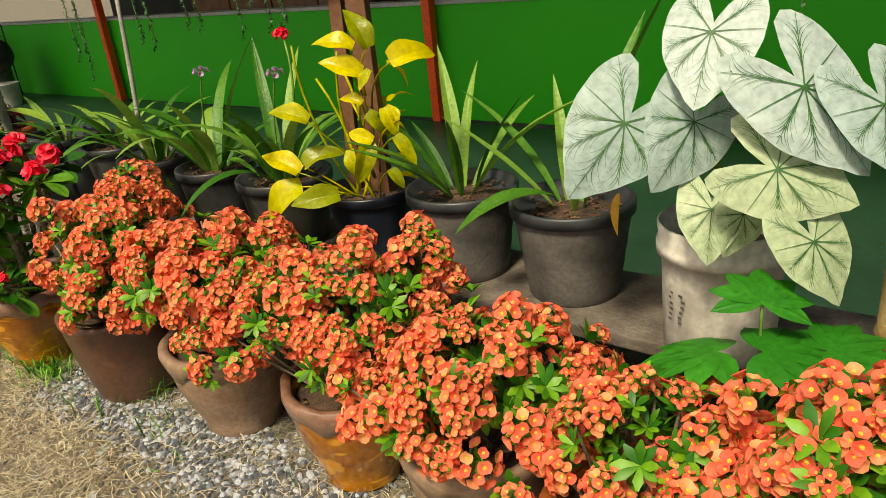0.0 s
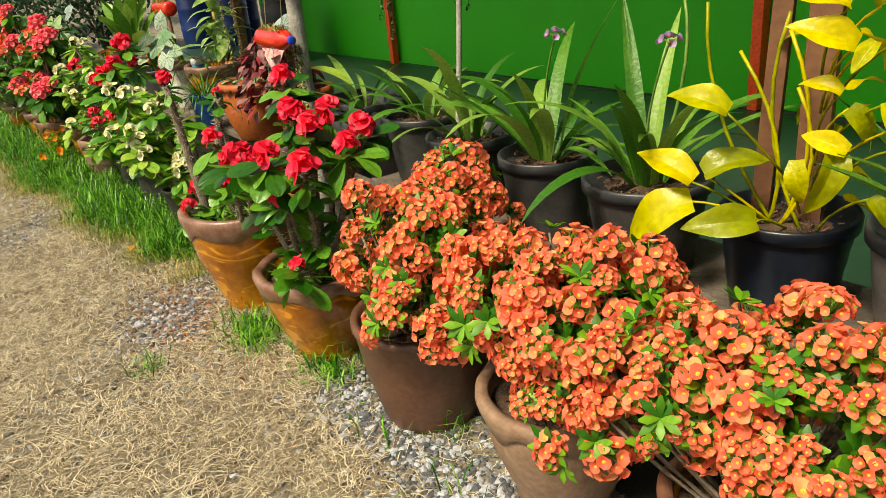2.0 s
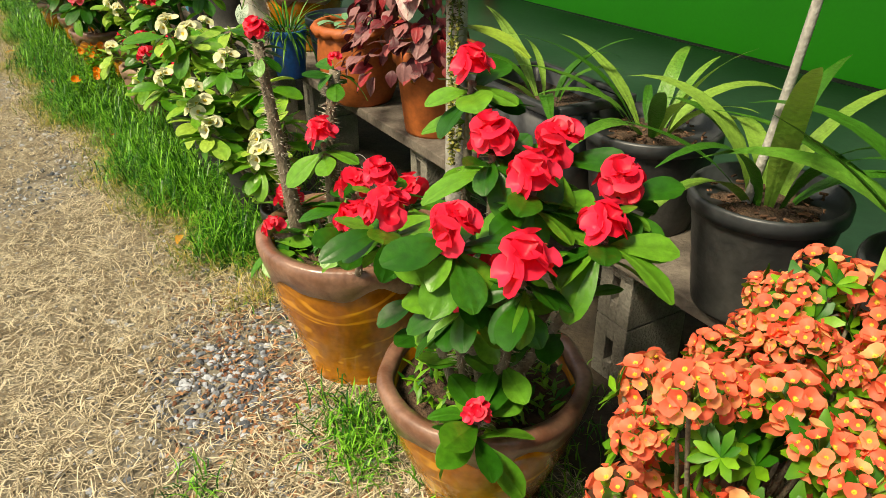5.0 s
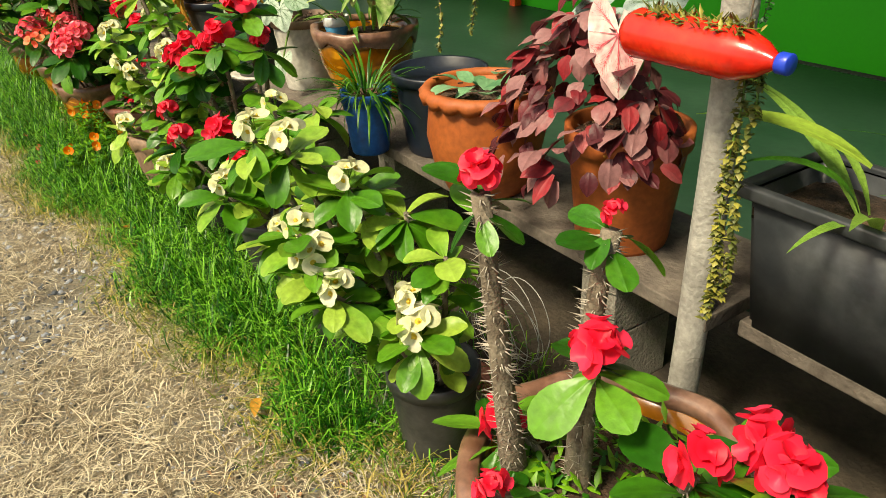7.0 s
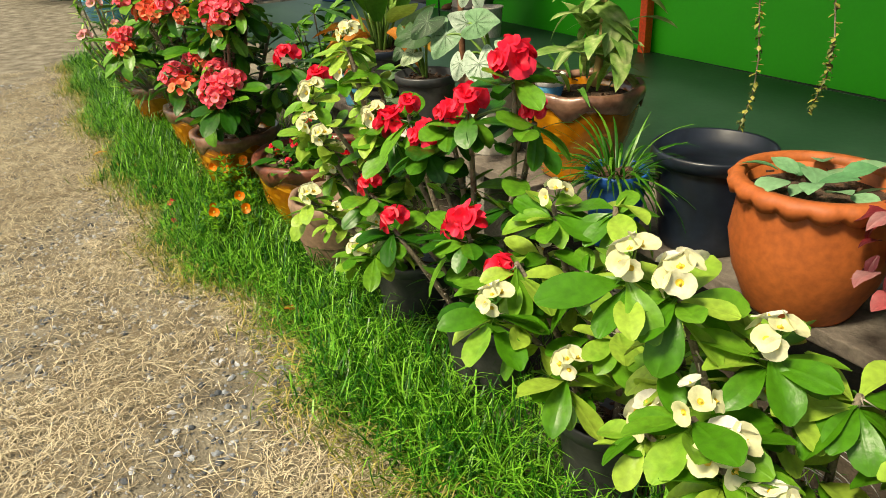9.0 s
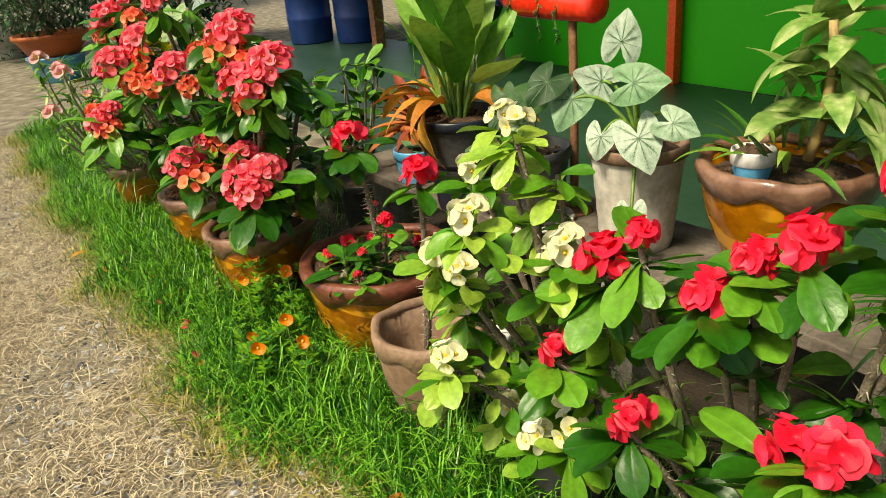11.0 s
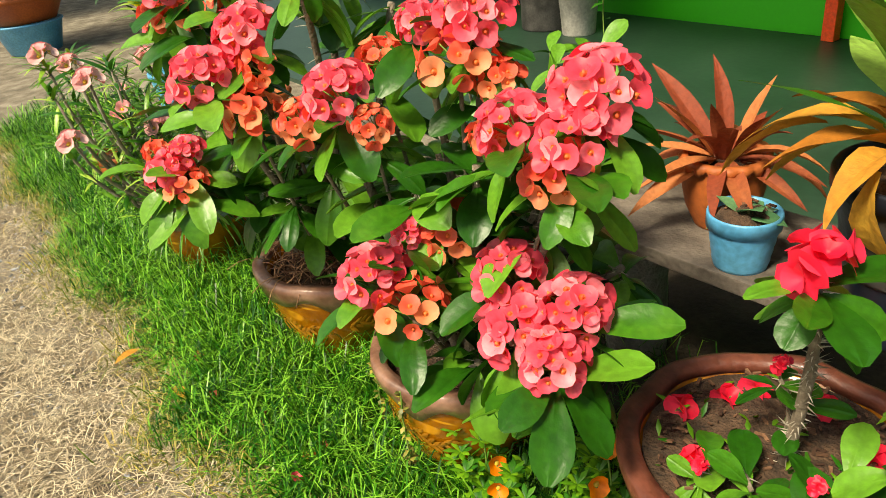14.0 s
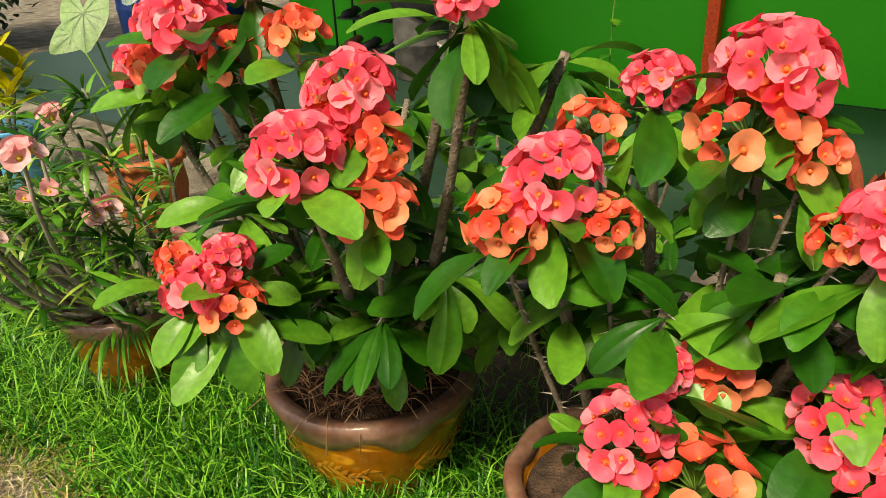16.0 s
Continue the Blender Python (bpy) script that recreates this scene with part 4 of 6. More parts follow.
GREEN2 = [(-7.9, .72, .95, 0), (-7.72, .80, .78, 0), (-7.85, .70, .62, 0), (-7.60, .78, .72, 0), (-7.98, .66, .80, 0), (-7.68, .70, .66, 0), (-8.05, .74, .90, 0), (-7.8, 1.05, .70, 0), (-7.6, 1.0, .55, 0), (-7.95, 1.1, .90, 0), (-7.7, 1.08, 1.0, 0), (-8.1, .95, .65, 0), (-7.45, .90, 1.08, 0), (-7.62, .86, 1.14, 0)]
YOUNG2 = [(-8.022, .644, 1.087, 1.1), (-8.148, .682, 1.082), (-7.679, .674, 1.015, 1.1), (-7.686, .560, .945, 1.1), (-7.890, .490, .700), (-7.50, .73, 1.16, .8), (-7.86, .53, .745, .7), (-7.92, .70, 1.16, .9), (-8.22, .66, 1.0, .9)]
AGED2 = [(-7.599, .617, .865, 1.15), (-7.62, .66, .95, .9), (-7.72, .66, .96, .8), (-7.84, .51, .67, .9), (-7.93, .66, 1.04, 1.0), (-7.82, .70, 1.08, .9), (-8.10, .62, 1.02, .9), (-7.93, .48, .74, .7)]
thorny_plant(ob, (-7.91, 0.88, 0), GREEN2, HEAD_CORAL, LEAF_CORAL, 10, 12, 0.29, 0.35, 0.012)
thorny_plant(ob, (-7.91, 0.88, 0), YOUNG2, HEAD_CORAL, LEAF_CORAL, 9, 5, 0.29, 0.35, 0.012, leaf_up=(-0.9, 0.6), head_scale=1.03)
thorny_plant(ob, (-7.91, 0.88, 0), AGED2, HEAD_OLD, LEAF_CORAL, 3, 0, 0.29, 0.35, 0.006, head_scale=1.03)
bm = bmesh.new()
for i in range(420):
    a, dd = RNG.uniform(0, 6.3), 0.18 * math.sqrt(RNG.random())
    p = Vector((dd * math.cos(a), dd * math.sin(a), 0.30 + RNG.uniform(0, 0.06)))
    b = RNG.uniform(0, 6.3)
    q = p + Vector((math.cos(b), math.sin(b), RNG.uniform(-.2, .3))) * RNG.uniform(0.06, 0.15)
    tube(bm, bend(p, q, (0, 0, 0.025), 4), 0.0017, 0.0011, 3)
tagged(part("root_tangle", bm, M_ROOT, ob, "tangle of dry brown roots and grass"), kind="stuff")
M_BRANCH = shader("grey_branch", (0.20, 0.18, 0.14), (0.36, 0.33, 0.27), 0.85, 20, 90, 0.4)
LEAF_ROSE = leaf_set(M_LEAFMID, 0.085, 0.011, lance, 4, 4) + leaf_set(M_LEAFDARK, 0.09, 0.014, lance, 3, 4)
HEAD_PINK = head_set(M_PINK, 4, 0.026, 0.028, 3, eye=0.18)


def desert_rose(parent, n, reach, zlo, zhi, foot, flowers, shift=(0, 0)):
    for i in range(n):
        a = 2.4 * i
        q = Vector((reach * math.cos(a) * RNG.uniform(.35, 1) + shift[0], reach * 0.8 * math.sin(a) * RNG.uniform(.35, 1) + shift[1], RNG.uniform(zlo, zhi)))
        pts = bend((0.03 * math.cos(a), 0.03 * math.sin(a), foot), q, (0.06 * math.cos(a), 0.06 * math.sin(a), -0.06), 6)
        bm = bmesh.new()
        tube(bm, pts, 0.010, 0.004, 7, 0.2)
        part("branch", bm, M_BRANCH, parent)
        for k in range(34):
            piece("leaf", RNG.choice(LEAF_ROSE), parent, aim(pts[6 - RNG.choice((0, 0, 0, 1, 1, 2))] - Vector((0, 0, 0.05 * RNG.random())), RNG.uniform(0, 6.3), RNG.uniform(-.2, 1.1), RNG.uniform(-.4, .4), RNG.uniform(.7, 1.3)))
        if i < flowers:
            piece("flower_head", RNG.choice(HEAD_PINK), parent, Matrix.Translation(pts[-1] + Vector((0, 0, 0.03))))


ob = potted("potted_desert_rose", -8.72, 0.74, 0, "pink desert rose with bare grey branches in a weedy amber bowl")
clay_bowl(ob, 0.37, 0.31, M_GLAZE, M_GLAZERIM)
desert_rose(ob, 28, 0.36, 0.46, 0.88, 0.26, 6, (0.06, -0.12))
for x, y, z in ((-8.46, .37, .68), (-8.87, .49, .82), (-8.35, .45, .86)):
    p = Vector((x + 8.72, y - 0.74, z))
    bm = bmesh.new()
    tube(bm, bend((0, 0, 0.27), p, (0, -0.05, -0.05), 6), 0.009, 0.004, 7, 0.2)
    part("branch", bm, M_BRANCH, ob)
    piece("flower_head", HEAD_PINK[0], ob, Matrix.Translation(p))
LEAF_WEED = leaf_set(M_LEAFDARK, 0.20, 0.008, strap, 4, 5, (0.6, 2.0))
strap_plant(ob, 170, 0.27, 1.1, LEAF_WEED, (-0.2, 1.4), 0.15)
ob = potted("potted_desert_rose", -9.8, 0.70, 0, "leafy young desert rose in a small terracotta pot")
clay_bowl(ob, 0.24, 0.22, M_TERRA, M_TERRA, waves=0)
desert_rose(ob, 12, 0.26, 0.35, 0.62, 0.18, 2)

# ---- pots on the benches ----
HEAD_LILAC = head_set(M_LILAC, 7, 0.012, 0.022, 3, eye=0.2, flat=0.7, cup=0.4, jitter=0.6, seg=8)
STRAP = "strap-leaved plants in nursery pots"
for x, y, d, h, n, s, kind, mat, label in (
    (-0.92, 1.72, 0.35, 0.28, 6, 1.25, "palm", M_GREYPOT, "young palm-leaved orchid in a sun-greyed plastic pot"),
    (-1.29, 1.71, 0.35, 0.28, 10, 1.0, "palm", M_GREYPOT, "two-stemmed ground orchid in a sun-greyed plastic pot"),
    (-2.04, 1.65, 0.35, 0.26, 18, 0.95, "strap", M_BLACKPOT, "strap-leaved ground orchid in a black nursery pot"),
    (-2.43, 1.64, 0.31, 0.26, 18, 1.0, "strap", M_BLACKPOT, "arching ground orchid in a black nursery pot"),
    (-2.80, 1.62, 0.32, 0.27, 13, 0.95, "strap", M_BLACKPOT, "ground orchid beside a bare stick in a black pot"),
    (-3.24, 1.72, 0.36, 0.27, 13, 0.8, "strap", M_BLACKPOT, "young grassy orchid in a wide black pot"),
):
    ob = potted("potted_orchid", x, y, BZ, label, STRAP)
    plastic_pot(ob, d, h, mat, None, 0.86, 60)
    strap_plant(ob, n, h * 0.86, s, LEAF_PALM if kind == "palm" else LEAF_STRAP, (0.75, 1.45))
    if x == -2.80:
        bm = bmesh.new()
        tube(bm, bend((-0.02, -0.05, 0.2), (0.05, -0.02, 0.95), (0.01, 0, 0)), 0.011, 0.008, 7, 0.1)
        part("stick", bm, M_POLE, ob, "bare grey stick")
    if x == -0.92:
        piece("leaf", leaf_set(M_STRAPLEAF, 0.36, 0.085, lance, 1, 9, (1.0, 1.1))[0], ob, aim((-0.02, -0.06, 0.30), 2.6, 0.35))
    if x in (-2.43, -2.04):
        bm = bmesh.new()
        pts = bend((0, 0, 0.2), (0.10, -0.04, 0.62), (-0.03, 0, 0))
        tube(bm, pts, 0.004, 0.003, 5)
        part("flower_stalk", bm, M_GREENSTEM, ob)
        piece("flower_head", RNG.choice(HEAD_LILAC), ob, Matrix.Translation(pts[-1]))

ob = thing("flower_stem", (-2.04, 1.66, BZ + 0.224), "single red flower on a thin pale green stalk", "flower")
bm = bmesh.new()
tube(bm, bend((0, 0, 0), (0.06, 0.05, 0.49), (0.05, 0, 0.03), 8), 0.005, 0.004, 6)
part("stalk", bm, M_GREENSTEM, ob)
piece("flower", HEAD_RED[0], ob, Matrix.Translation((0.05, 0.05, 0.51)) @ Matrix.Scale(0.6, 4))

# leaves that face the path lie in this frame: along it, upwards, towards it
RIGHT, UP, OUT = Vector((0.80, 0.60, -0.10)).normalized(), Vector((-0.20, 0.31, 0.93)).normalized(), Vector((0.60, -0.73, 0.34)).normalized()

# golden pothos on its post
ob = potted("potted_golden_pothos", -1.64, 1.67, BZ, "golden pothos climbing wooden stakes in a navy pot")
plastic_pot(ob, 0.31, 0.25, M_NAVY, M_NAVY, 0.85)
for x0, x1, w in ((-0.09, -0.05, 0.022), (0.03, 0.03, 0.032)):
    bm = box(bmesh.new(), -w, w, -w * 0.6, w * 0.6, 0, 0.74, 0.003)
    p = part("stake", bm, M_BROWNWOOD, ob, "rough brown wooden stake", smooth=False)
    p.matrix_basis = Matrix.Translation((x0, 0.03, 0.15)) @ Euler((0, (x1 - x0) * 0.9, 0.3)).to_matrix().to_4x4()
LEAF_POTHOS = leaf_set(M_YELLOWLEAF, 0.14, 0.072, ovate, 8, 9, (0.3, 1.5), (0.25, 0.8), 0.035)
for x, z, right, up, size in ((0.233, 0.722, -0.4, 1.2, 0.95), (0.308, 0.685, 1.2, 0.6, 1.25), (0.18, 0.722, -1.1, 0.4, 0.9), (0.199, 0.653, -1.2, 0.4, 1.05), (0.232, 0.662, -0.3, -0.4, 0.55), (0.182, 0.566, -0.7, 0.4, 0.65), (-0.054, 0.503, -1.6, 0.8, 1.1), (0.206, 0.46, -0.9, 0.4, 0.75), (0.183, 0.459, -0.2, -1.4, 1.05), (0.267, 0.561, 0.4, -1.0, 0.75), (-0.136, 0.332, -1.5, 1.0, 1.2), (-0.104, 0.354, 1.1, 0.8, 1.2), (-0.135, 0.285, -1.8, -0.8, 1.5), (0.03, 0.276, -1.5, -0.2, 1.2), (0.295, 0.483, 0.6, -0.8, 0.65), (0.109, 0.427, 0.0, -0.9, 0.65), (0.257, 0.381, 0.5, -0.6, 0.6), (0.302, 0.524, -0.1, 0.6, 0.5), (0.199, 0.542, 0.7, -0.6, 0.65)):
    ahead = (RIGHT * right + UP * up).normalized()
    ahead = (ahead + OUT * RNG.uniform(-0.1, 0.35)).normalized()
    face = OUT + UP * RNG.uniform(0.2, 0.7) + RIGHT * RNG.uniform(-0.5, 0.5)
    face = (face - ahead * face.dot(ahead)).normalized()
    turn = Matrix((ahead.cross(face), ahead, face)).transposed().to_4x4()
    piece("leaf", RNG.choice(LEAF_POTHOS), ob, Matrix.Translation((x, -0.17, z)) @ turn @ Matrix.Scale(size, 4))
    bm = bmesh.new()
    tube(bm, bend((0.03 + 0.25 * x, -0.05, max(0.22, z - 0.16)), (x, -0.171, z - 0.002), (0, -0.02, 0.02), 5), 0.0035, 0.0025, 5)
    part("stalk", bm, M_YELLOWLEAF, ob)
for i in range(16):
    z = 0.26 + 0.45 * RNG.random()
    a = RNG.uniform(-1.2, 1.8)
    piece("leaf", RNG.choice(LEAF_POTHOS), ob, aim((0.06 - 0.05 * math.sin(a), 0.05 * math.cos(a) + 0.02, z), a, RNG.uniform(-0.8, 0.6), RNG.uniform(-.5, .5), RNG.uniform(0.5, 0.8)))
for k in range(5):
    bm = bmesh.new()
    tube(bm, bend((RNG.uniform(-.05, .08), -0.04, 0.2), (RNG.uniform(-.2, .1), -0.06, RNG.uniform(0.3, 0.75)), (0.06 * (-1) ** k, 0, 0), 7), 0.005, 0.004, 6)
    part("vine_stem", bm, M_YELLOWLEAF, ob)


# caladiums: leaf frames that face the path; tip given as (along right, along up)


def hanging_leaf(parent, p, tip, size, mat, vein, tilt=(0.0, 0.0), stalk_from=None, curl=0.25, wide=1.0):
    y = (RIGHT * tip[0] + UP * tip[1] + OUT * tilt[0]).normalized()
    z = (OUT + RIGHT * tilt[1] + UP * 0.2)
    z = (z - y * z.dot(y)).normalized()
    x = y.cross(z)
    m = Matrix((x * wide, y, z)).transposed().to_4x4()
    lf = heart_leaf(parent, Vector((0, 0, 0)), 0, 0, size, mat, vein, curl=curl)
    lf.matrix_basis = Matrix.Translation(p) @ m
    if stalk_from is not None:
        bm = bmesh.new()
        tube(bm, bend(stalk_from, p - z * 0.004, (0, 0, 0.05), 8), 0.0065, 0.004, 6)
        part("stalk", bm, M_GREENSTEM, parent)


ob = potted("potted_caladium", -0.47, 1.60, BZ, "large white caladium with dark veins in a grimy white bucket")
r = 0.145
part("pot", lathe([(r * 0.86, 0), (r * 0.88, 0.005), (r * 0.93, 0.2), (r * 0.95, 0.25), (r * 1.03, 0.252), (r * 1.03, 0.275), (r * 0.98, 0.28), (r * 1.02, 0.32), (r * 0.98, 0.325), (r * 0.92, 0.25), (r * 0.8, 0.1)], 40), M_BUCKET, ob, "faded white paint bucket")
soil_bed(ob, r * 0.9, 0.25)
bm = bmesh.new()
for row in range(6):
    for k in range(2):
        a = -2.2 + 0.24 * k + RNG.uniform(-.03, .03)
        wd = RNG.uniform(0.06, 0.10)
        z = 0.10 + 0.014 * row
        rr = r * 0.93
        for j in range(4):
            a1, a2 = a + wd * j / 4, a + wd * (j + 1) / 4
            bm.faces.new([bm.verts.new(((rr + 0.003) * math.cos(q), (rr + 0.003) * math.sin(q), zz)) for q, zz in ((a1, z), (a2, z), (a2, z + 0.006), (a1, z + 0.006))])
tagged(part("print", bm, M_GREYPOT, ob, "worn unreadable print"), kind="stuff")
for x, y, z, tip, size, mat, tilt in (
    (-0.631, 1.42, 1.02, (-0.63, -0.78), 0.33, M_WHITELEAF, (0.0, 0.0)), (-0.495, 1.45, 1.023, (-0.54, -0.84), 0.28, M_WHITELEAF, (0.1, 0.3)),
    (-0.477, 1.48, 1.194, (-0.36, -0.93), 0.27, M_WHITELEAF, (0.2, -0.5)), (-0.295, 1.44, 1.101, (0.61, -0.83), 0.34, M_WHITELEAF, (0.1, 0.1)),
    (-0.17, 1.48, 1.065, (0.37, -0.94), 0.28, M_WHITELEAF, (0.2, 0.2)), (-0.316, 1.38, 0.962, (0.91, -0.41), 0.27, M_PALEGREEN, (0.2, -0.2)),
    (-0.239, 1.36, 0.838, (0.35, -0.94), 0.215, M_PALEGREEN, (0.1, 0.1)), (-0.437, 1.40, 0.86, (-0.2, -0.97), 0.19, M_PALEGREEN, (0.2, -0.2)),
    (-0.381, 1.42, 0.851, (-0.4, -0.9), 0.16, M_PALEGREEN, (0.0, 0.2))):
    hanging_leaf(ob, Vector((x + 0.47, y - 1.60, z - BZ)), tip, size, mat, M_VEIN, tilt, (RNG.uniform(-.04, .04), RNG.uniform(-.04, .04), 0.25))
piece("leaf", leaf_set(M_OCHRELEAF, 0.11, 0.035, lance, 1, 6, (0.2, 0.3), (0.5, 0.6))[0], ob, aim((-0.20, -0.12, 0.40), 2.6, -1.4))

# lobed young papaya
ob = thing("papaya_seedling", (-0.30, 1.28, 0), "young papaya with deeply lobed bright green leaves", "plant")
M_PAPAYA = shader("papaya_leaf", (0.02, 0.20, 0.015), (0.06, 0.38, 0.03), 0.45, 16, 70, 0.1, through_light=0.25, per="object")
bm = bmesh.new()
tube(bm, bend((0, 0, 0), (0.0, 0.03, 0.52), (0.02, 0, 0)), 0.014, 0.009, 8)
part("stem", bm, M_GREENSTEM, ob)
for x, y, z, az, up, s in ((-0.08, -0.02, 0.62, 1.9, -0.1, 1.0), (0.03, -0.04, 0.66, -1.2, 0.0, 1.0), (-0.17, -0.02, 0.54, 2.2, -0.4, 0.85), (0.0, 0.0, 0.74, 0.3, 0.3, 0.8), (0.10, -0.06, 0.56, -1.8, -0.5, 0.9), (-0.02, -0.10, 0.50, 2.9, -0.7, 0.8), (0.12, 0.02, 0.66, -0.8, 0.1, 0.9)):
    bm = bmesh.new()
    for k in range(7):
        a = (k - 3) * 0.62
        ln = 0.15 * (1 - 0.07 * abs(k - 3))
        blade(bm, ln, 0.062, lance, 5, 0.5, 0.2, Euler((0, 0, a)).to_matrix().to_4x4())
    lf = part("leaf", bm, M_PAPAYA, ob)
    lf.matrix_basis = aim((x, y, z), az, up, 0.1, s)
    bm = bmesh.new()
    tube(bm, bend((0, 0.02, 0.45), (x, y, z), (0, 0, 0.03), 5), 0.004, 0.003, 5)
    part("stalk", bm, M_GREENSTEM, ob)

# thick bamboo post with a black foot
ob = thing("bamboo_post", (-0.10, 1.62, BZ), "cut yellow-brown bamboo post standing on the bench", "post")
part("cane", lathe([(0.045, 0.03), (0.047, 0.10), (0.052, 0.11), (0.047, 0.125), (0.046, 0.30), (0.052, 0.31), (0.046, 0.325), (0.046, 0.46), (0.036, 0.46), (0.034, 0.3)], 20), M_BAMBOO, ob)
part("foot", lathe([(0.085, 0), (0.09, 0.01), (0.075, 0.03), (0.05, 0.032)], 24), M_BLACKRIM, ob, "black plastic foot")

# black planting trough
ob = thing("planting_trough", (-3.56, 1.62, BZ), "rectangular black plastic trough with grassy plants", "planter")
bm = bmesh.new()
b0, b1 = [(-0.17, -0.10), (0.17, -0.10), (0.17, 0.10), (-0.17, 0.10)], [(-0.20, -0.125), (0.20, -0.125), (0.20, 0.125), (-0.20, 0.125)]
i1 = [(-0.185, -0.11), (0.185, -0.11), (0.185, 0.11), (-0.185, 0.11)]
loops = [[bm.verts.new((*p, z)) for p in lp] for lp, z in ((b0, 0), (b1, 0.30), (i1, 0.30), (b0, 0.05))]
for a, b in zip(loops, loops[1:]):
    for k in range(4):
        bm.faces.new((a[k], a[(k + 1) % 4], b[(k + 1) % 4], b[k]))
bm.faces.new(loops[0][::-1])
bm.faces.new(loops[-1])
bmesh.ops.bevel(bm, geom=[e for e in bm.edges if abs(e.verts[0].co.z - e.verts[1].co.z) > 0.2], offset=0.02, segments=3, affect="EDGES")
part("body", bm, M_BLACKRIM, ob)
bm = bmesh.new()
for x0, x1, y0, y1 in ((-0.215, 0.215, -0.14, -0.118), (-0.215, 0.215, 0.118, 0.14), (-0.215, -0.192, -0.1181, 0.1181), (0.192, 0.215, -0.1181, 0.1181)):
    box(bm, x0, x1, y0, y1, 0.285, 0.312, 0.005)
part("rim", bm, M_BLACKRIM, ob)
part("soil", box(bmesh.new(), -0.186, 0.186, -0.112, 0.112, 0.24, 0.262), M_SOIL, ob)
strap_plant(ob, 9, 0.26, 0.75, up=(0.5, 1.3))
piece("leaf", leaf_set(M_LEAFMID, 0.34, 0.075, lance, 1, 9, (0.8, 0.9))[0], ob, aim((-0.02, -0.05, 0.38), 1.9, 0.5))

# grey pole with hanging bottle planters
ob = thing("support_pole", (-3.84, 1.47, 0), "weathered grey-white pole beside the bench", "pole")
bm = bmesh.new()
tube(bm, bend((0.02, 0, 0), (0.0, 0.02, 2.2), (0.012, 0, 0), 12), 0.034, 0.030, 14, 0.06)
part("shaft", bm, M_POLE, ob)


def bottle_planter(x, y, z, length, turn, label, caps=True, plants=True, hang=None, r=0.05):
    """A painted drink bottle laid on its side, its flank cut open and planted."""
    ob = thing("bottle_planter", (x, y, z), label, "planter", "bottle planters")
    m = Euler((0, math.pi / 2, turn)).to_matrix().to_4x4()
    prof = [(r * 0.55, -length / 2), (r * 0.85, -length / 2 + 0.004), (r, -length / 2 + 0.02)]
    prof += [(r * (0.97 if i % 2 else 1.0), -length / 2 + 0.02 + (length * 0.62) * i / 10) for i in range(1, 11)]
    prof += [(r * 0.9, length * 0.26), (r * 0.62, length * 0.36), (r * 0.30, length * 0.43), (r * 0.28, length * 0.45)]
    part("body", lathe(prof, 28), M_BOTTLE, ob).matrix_basis = m
    if caps:
        part("cap", lathe([(r * 0.36, length * 0.45), (r * 0.38, length * 0.455), (r * 0.38, length * 0.51), (r * 0.34, length * 0.515)], 24), M_CAP, ob, "blue screw cap").matrix_basis = m
    if plants:
        bm = bmesh.new()
        for k in range(170):
            u = RNG.uniform(-0.38, 0.28) * length
            v = RNG.uniform(-0.6, 0.6) * r
            c, s = math.cos(turn), math.sin(turn)
            blade(bm, RNG.uniform(0.012, 0.03), 0.008, lance, 2, 0.5, 0.3, aim((u * c - v * s, u * s + v * c, math.sqrt(r * r - v * v) - 0.004), RNG.uniform(0, 6.3), RNG.uniform(0, 1.3)))
        part("moss", bm, M_SUCCULENT, ob, "low olive succulents in the cut side")
    for sx in (-0.3, 0.25):
        if hang:
            bm = bmesh.new()
            tube(bm, [(sx * length * math.cos(turn), sx * length * math.sin(turn), r * 0.9), (sx * length * math.cos(turn), hang[0], hang[1])], 0.002, 0.002, 5)
            part("string", bm, M_STRING, ob)
    return ob


bot = bottle_planter(-3.80, 1.37, 1.02, 0.32, 0.0, "red painted bottle planter with blue cap on strings", hang=(0.13, 1.165), r=0.045)
vine(bot, (0.05, 0.05, -0.03), 0.52, M_SUCCULENT, 0.015, 190, 0.008)
vine(bot, (0.07, 0.06, -0.03), 0.46, M_SUCCULENT, 0.014, 170, 0.008)
bottle_planter(-3.80, 1.37, 1.36, 0.34, 0.0, "faded red bottle planter hung above another", hang=(0.13, 0.825), caps=False)
bot = bottle_planter(-6.42, 1.60, 1.08, 0.46, 3.14159, "red painted bottle planter on a rusty pipe", caps=True)
for u in (-0.12, 0.02, 0.10):
    vine(bot, (u, -0.045, 0.02), 0.13, M_DARKLEAF, 0.012, 80, 0.012)
ob = thing("pipe_stand", (-6.30, 1.60, BZ), "thin rusty pipe holding a bottle planter", "stand")
bm = bmesh.new()
tube(bm, bend((0, 0, 0), (0.0, 0, 0.60), (0.004, 0, 0), 8), 0.013, 0.013, 10, 0.05)
part("pipe", bm, M_RUST, ob)
part("foot", lathe([(0.06, 0), (0.06, 0.008), (0.016, 0.01)], 18), M_RUST, ob)
bottle_planter(-1.66, 1.70, 1.36, 0.36, 0.4, "red bottle planter resting on the wooden stakes", caps=False, r=0.045)
ob = thing("bamboo_rail", (-4.5, 1.50, 2.19), "bamboo cane lashed to the grey pole top", "rail")
bm = bmesh.new()
tube(bm, bend((-0.5, 0, 0), (0.8, 0, 0.0), (0, 0, -0.002), 10), 0.02, 0.017, 10, 0.1)
part("cane", bm, M_BAMBOO, ob)
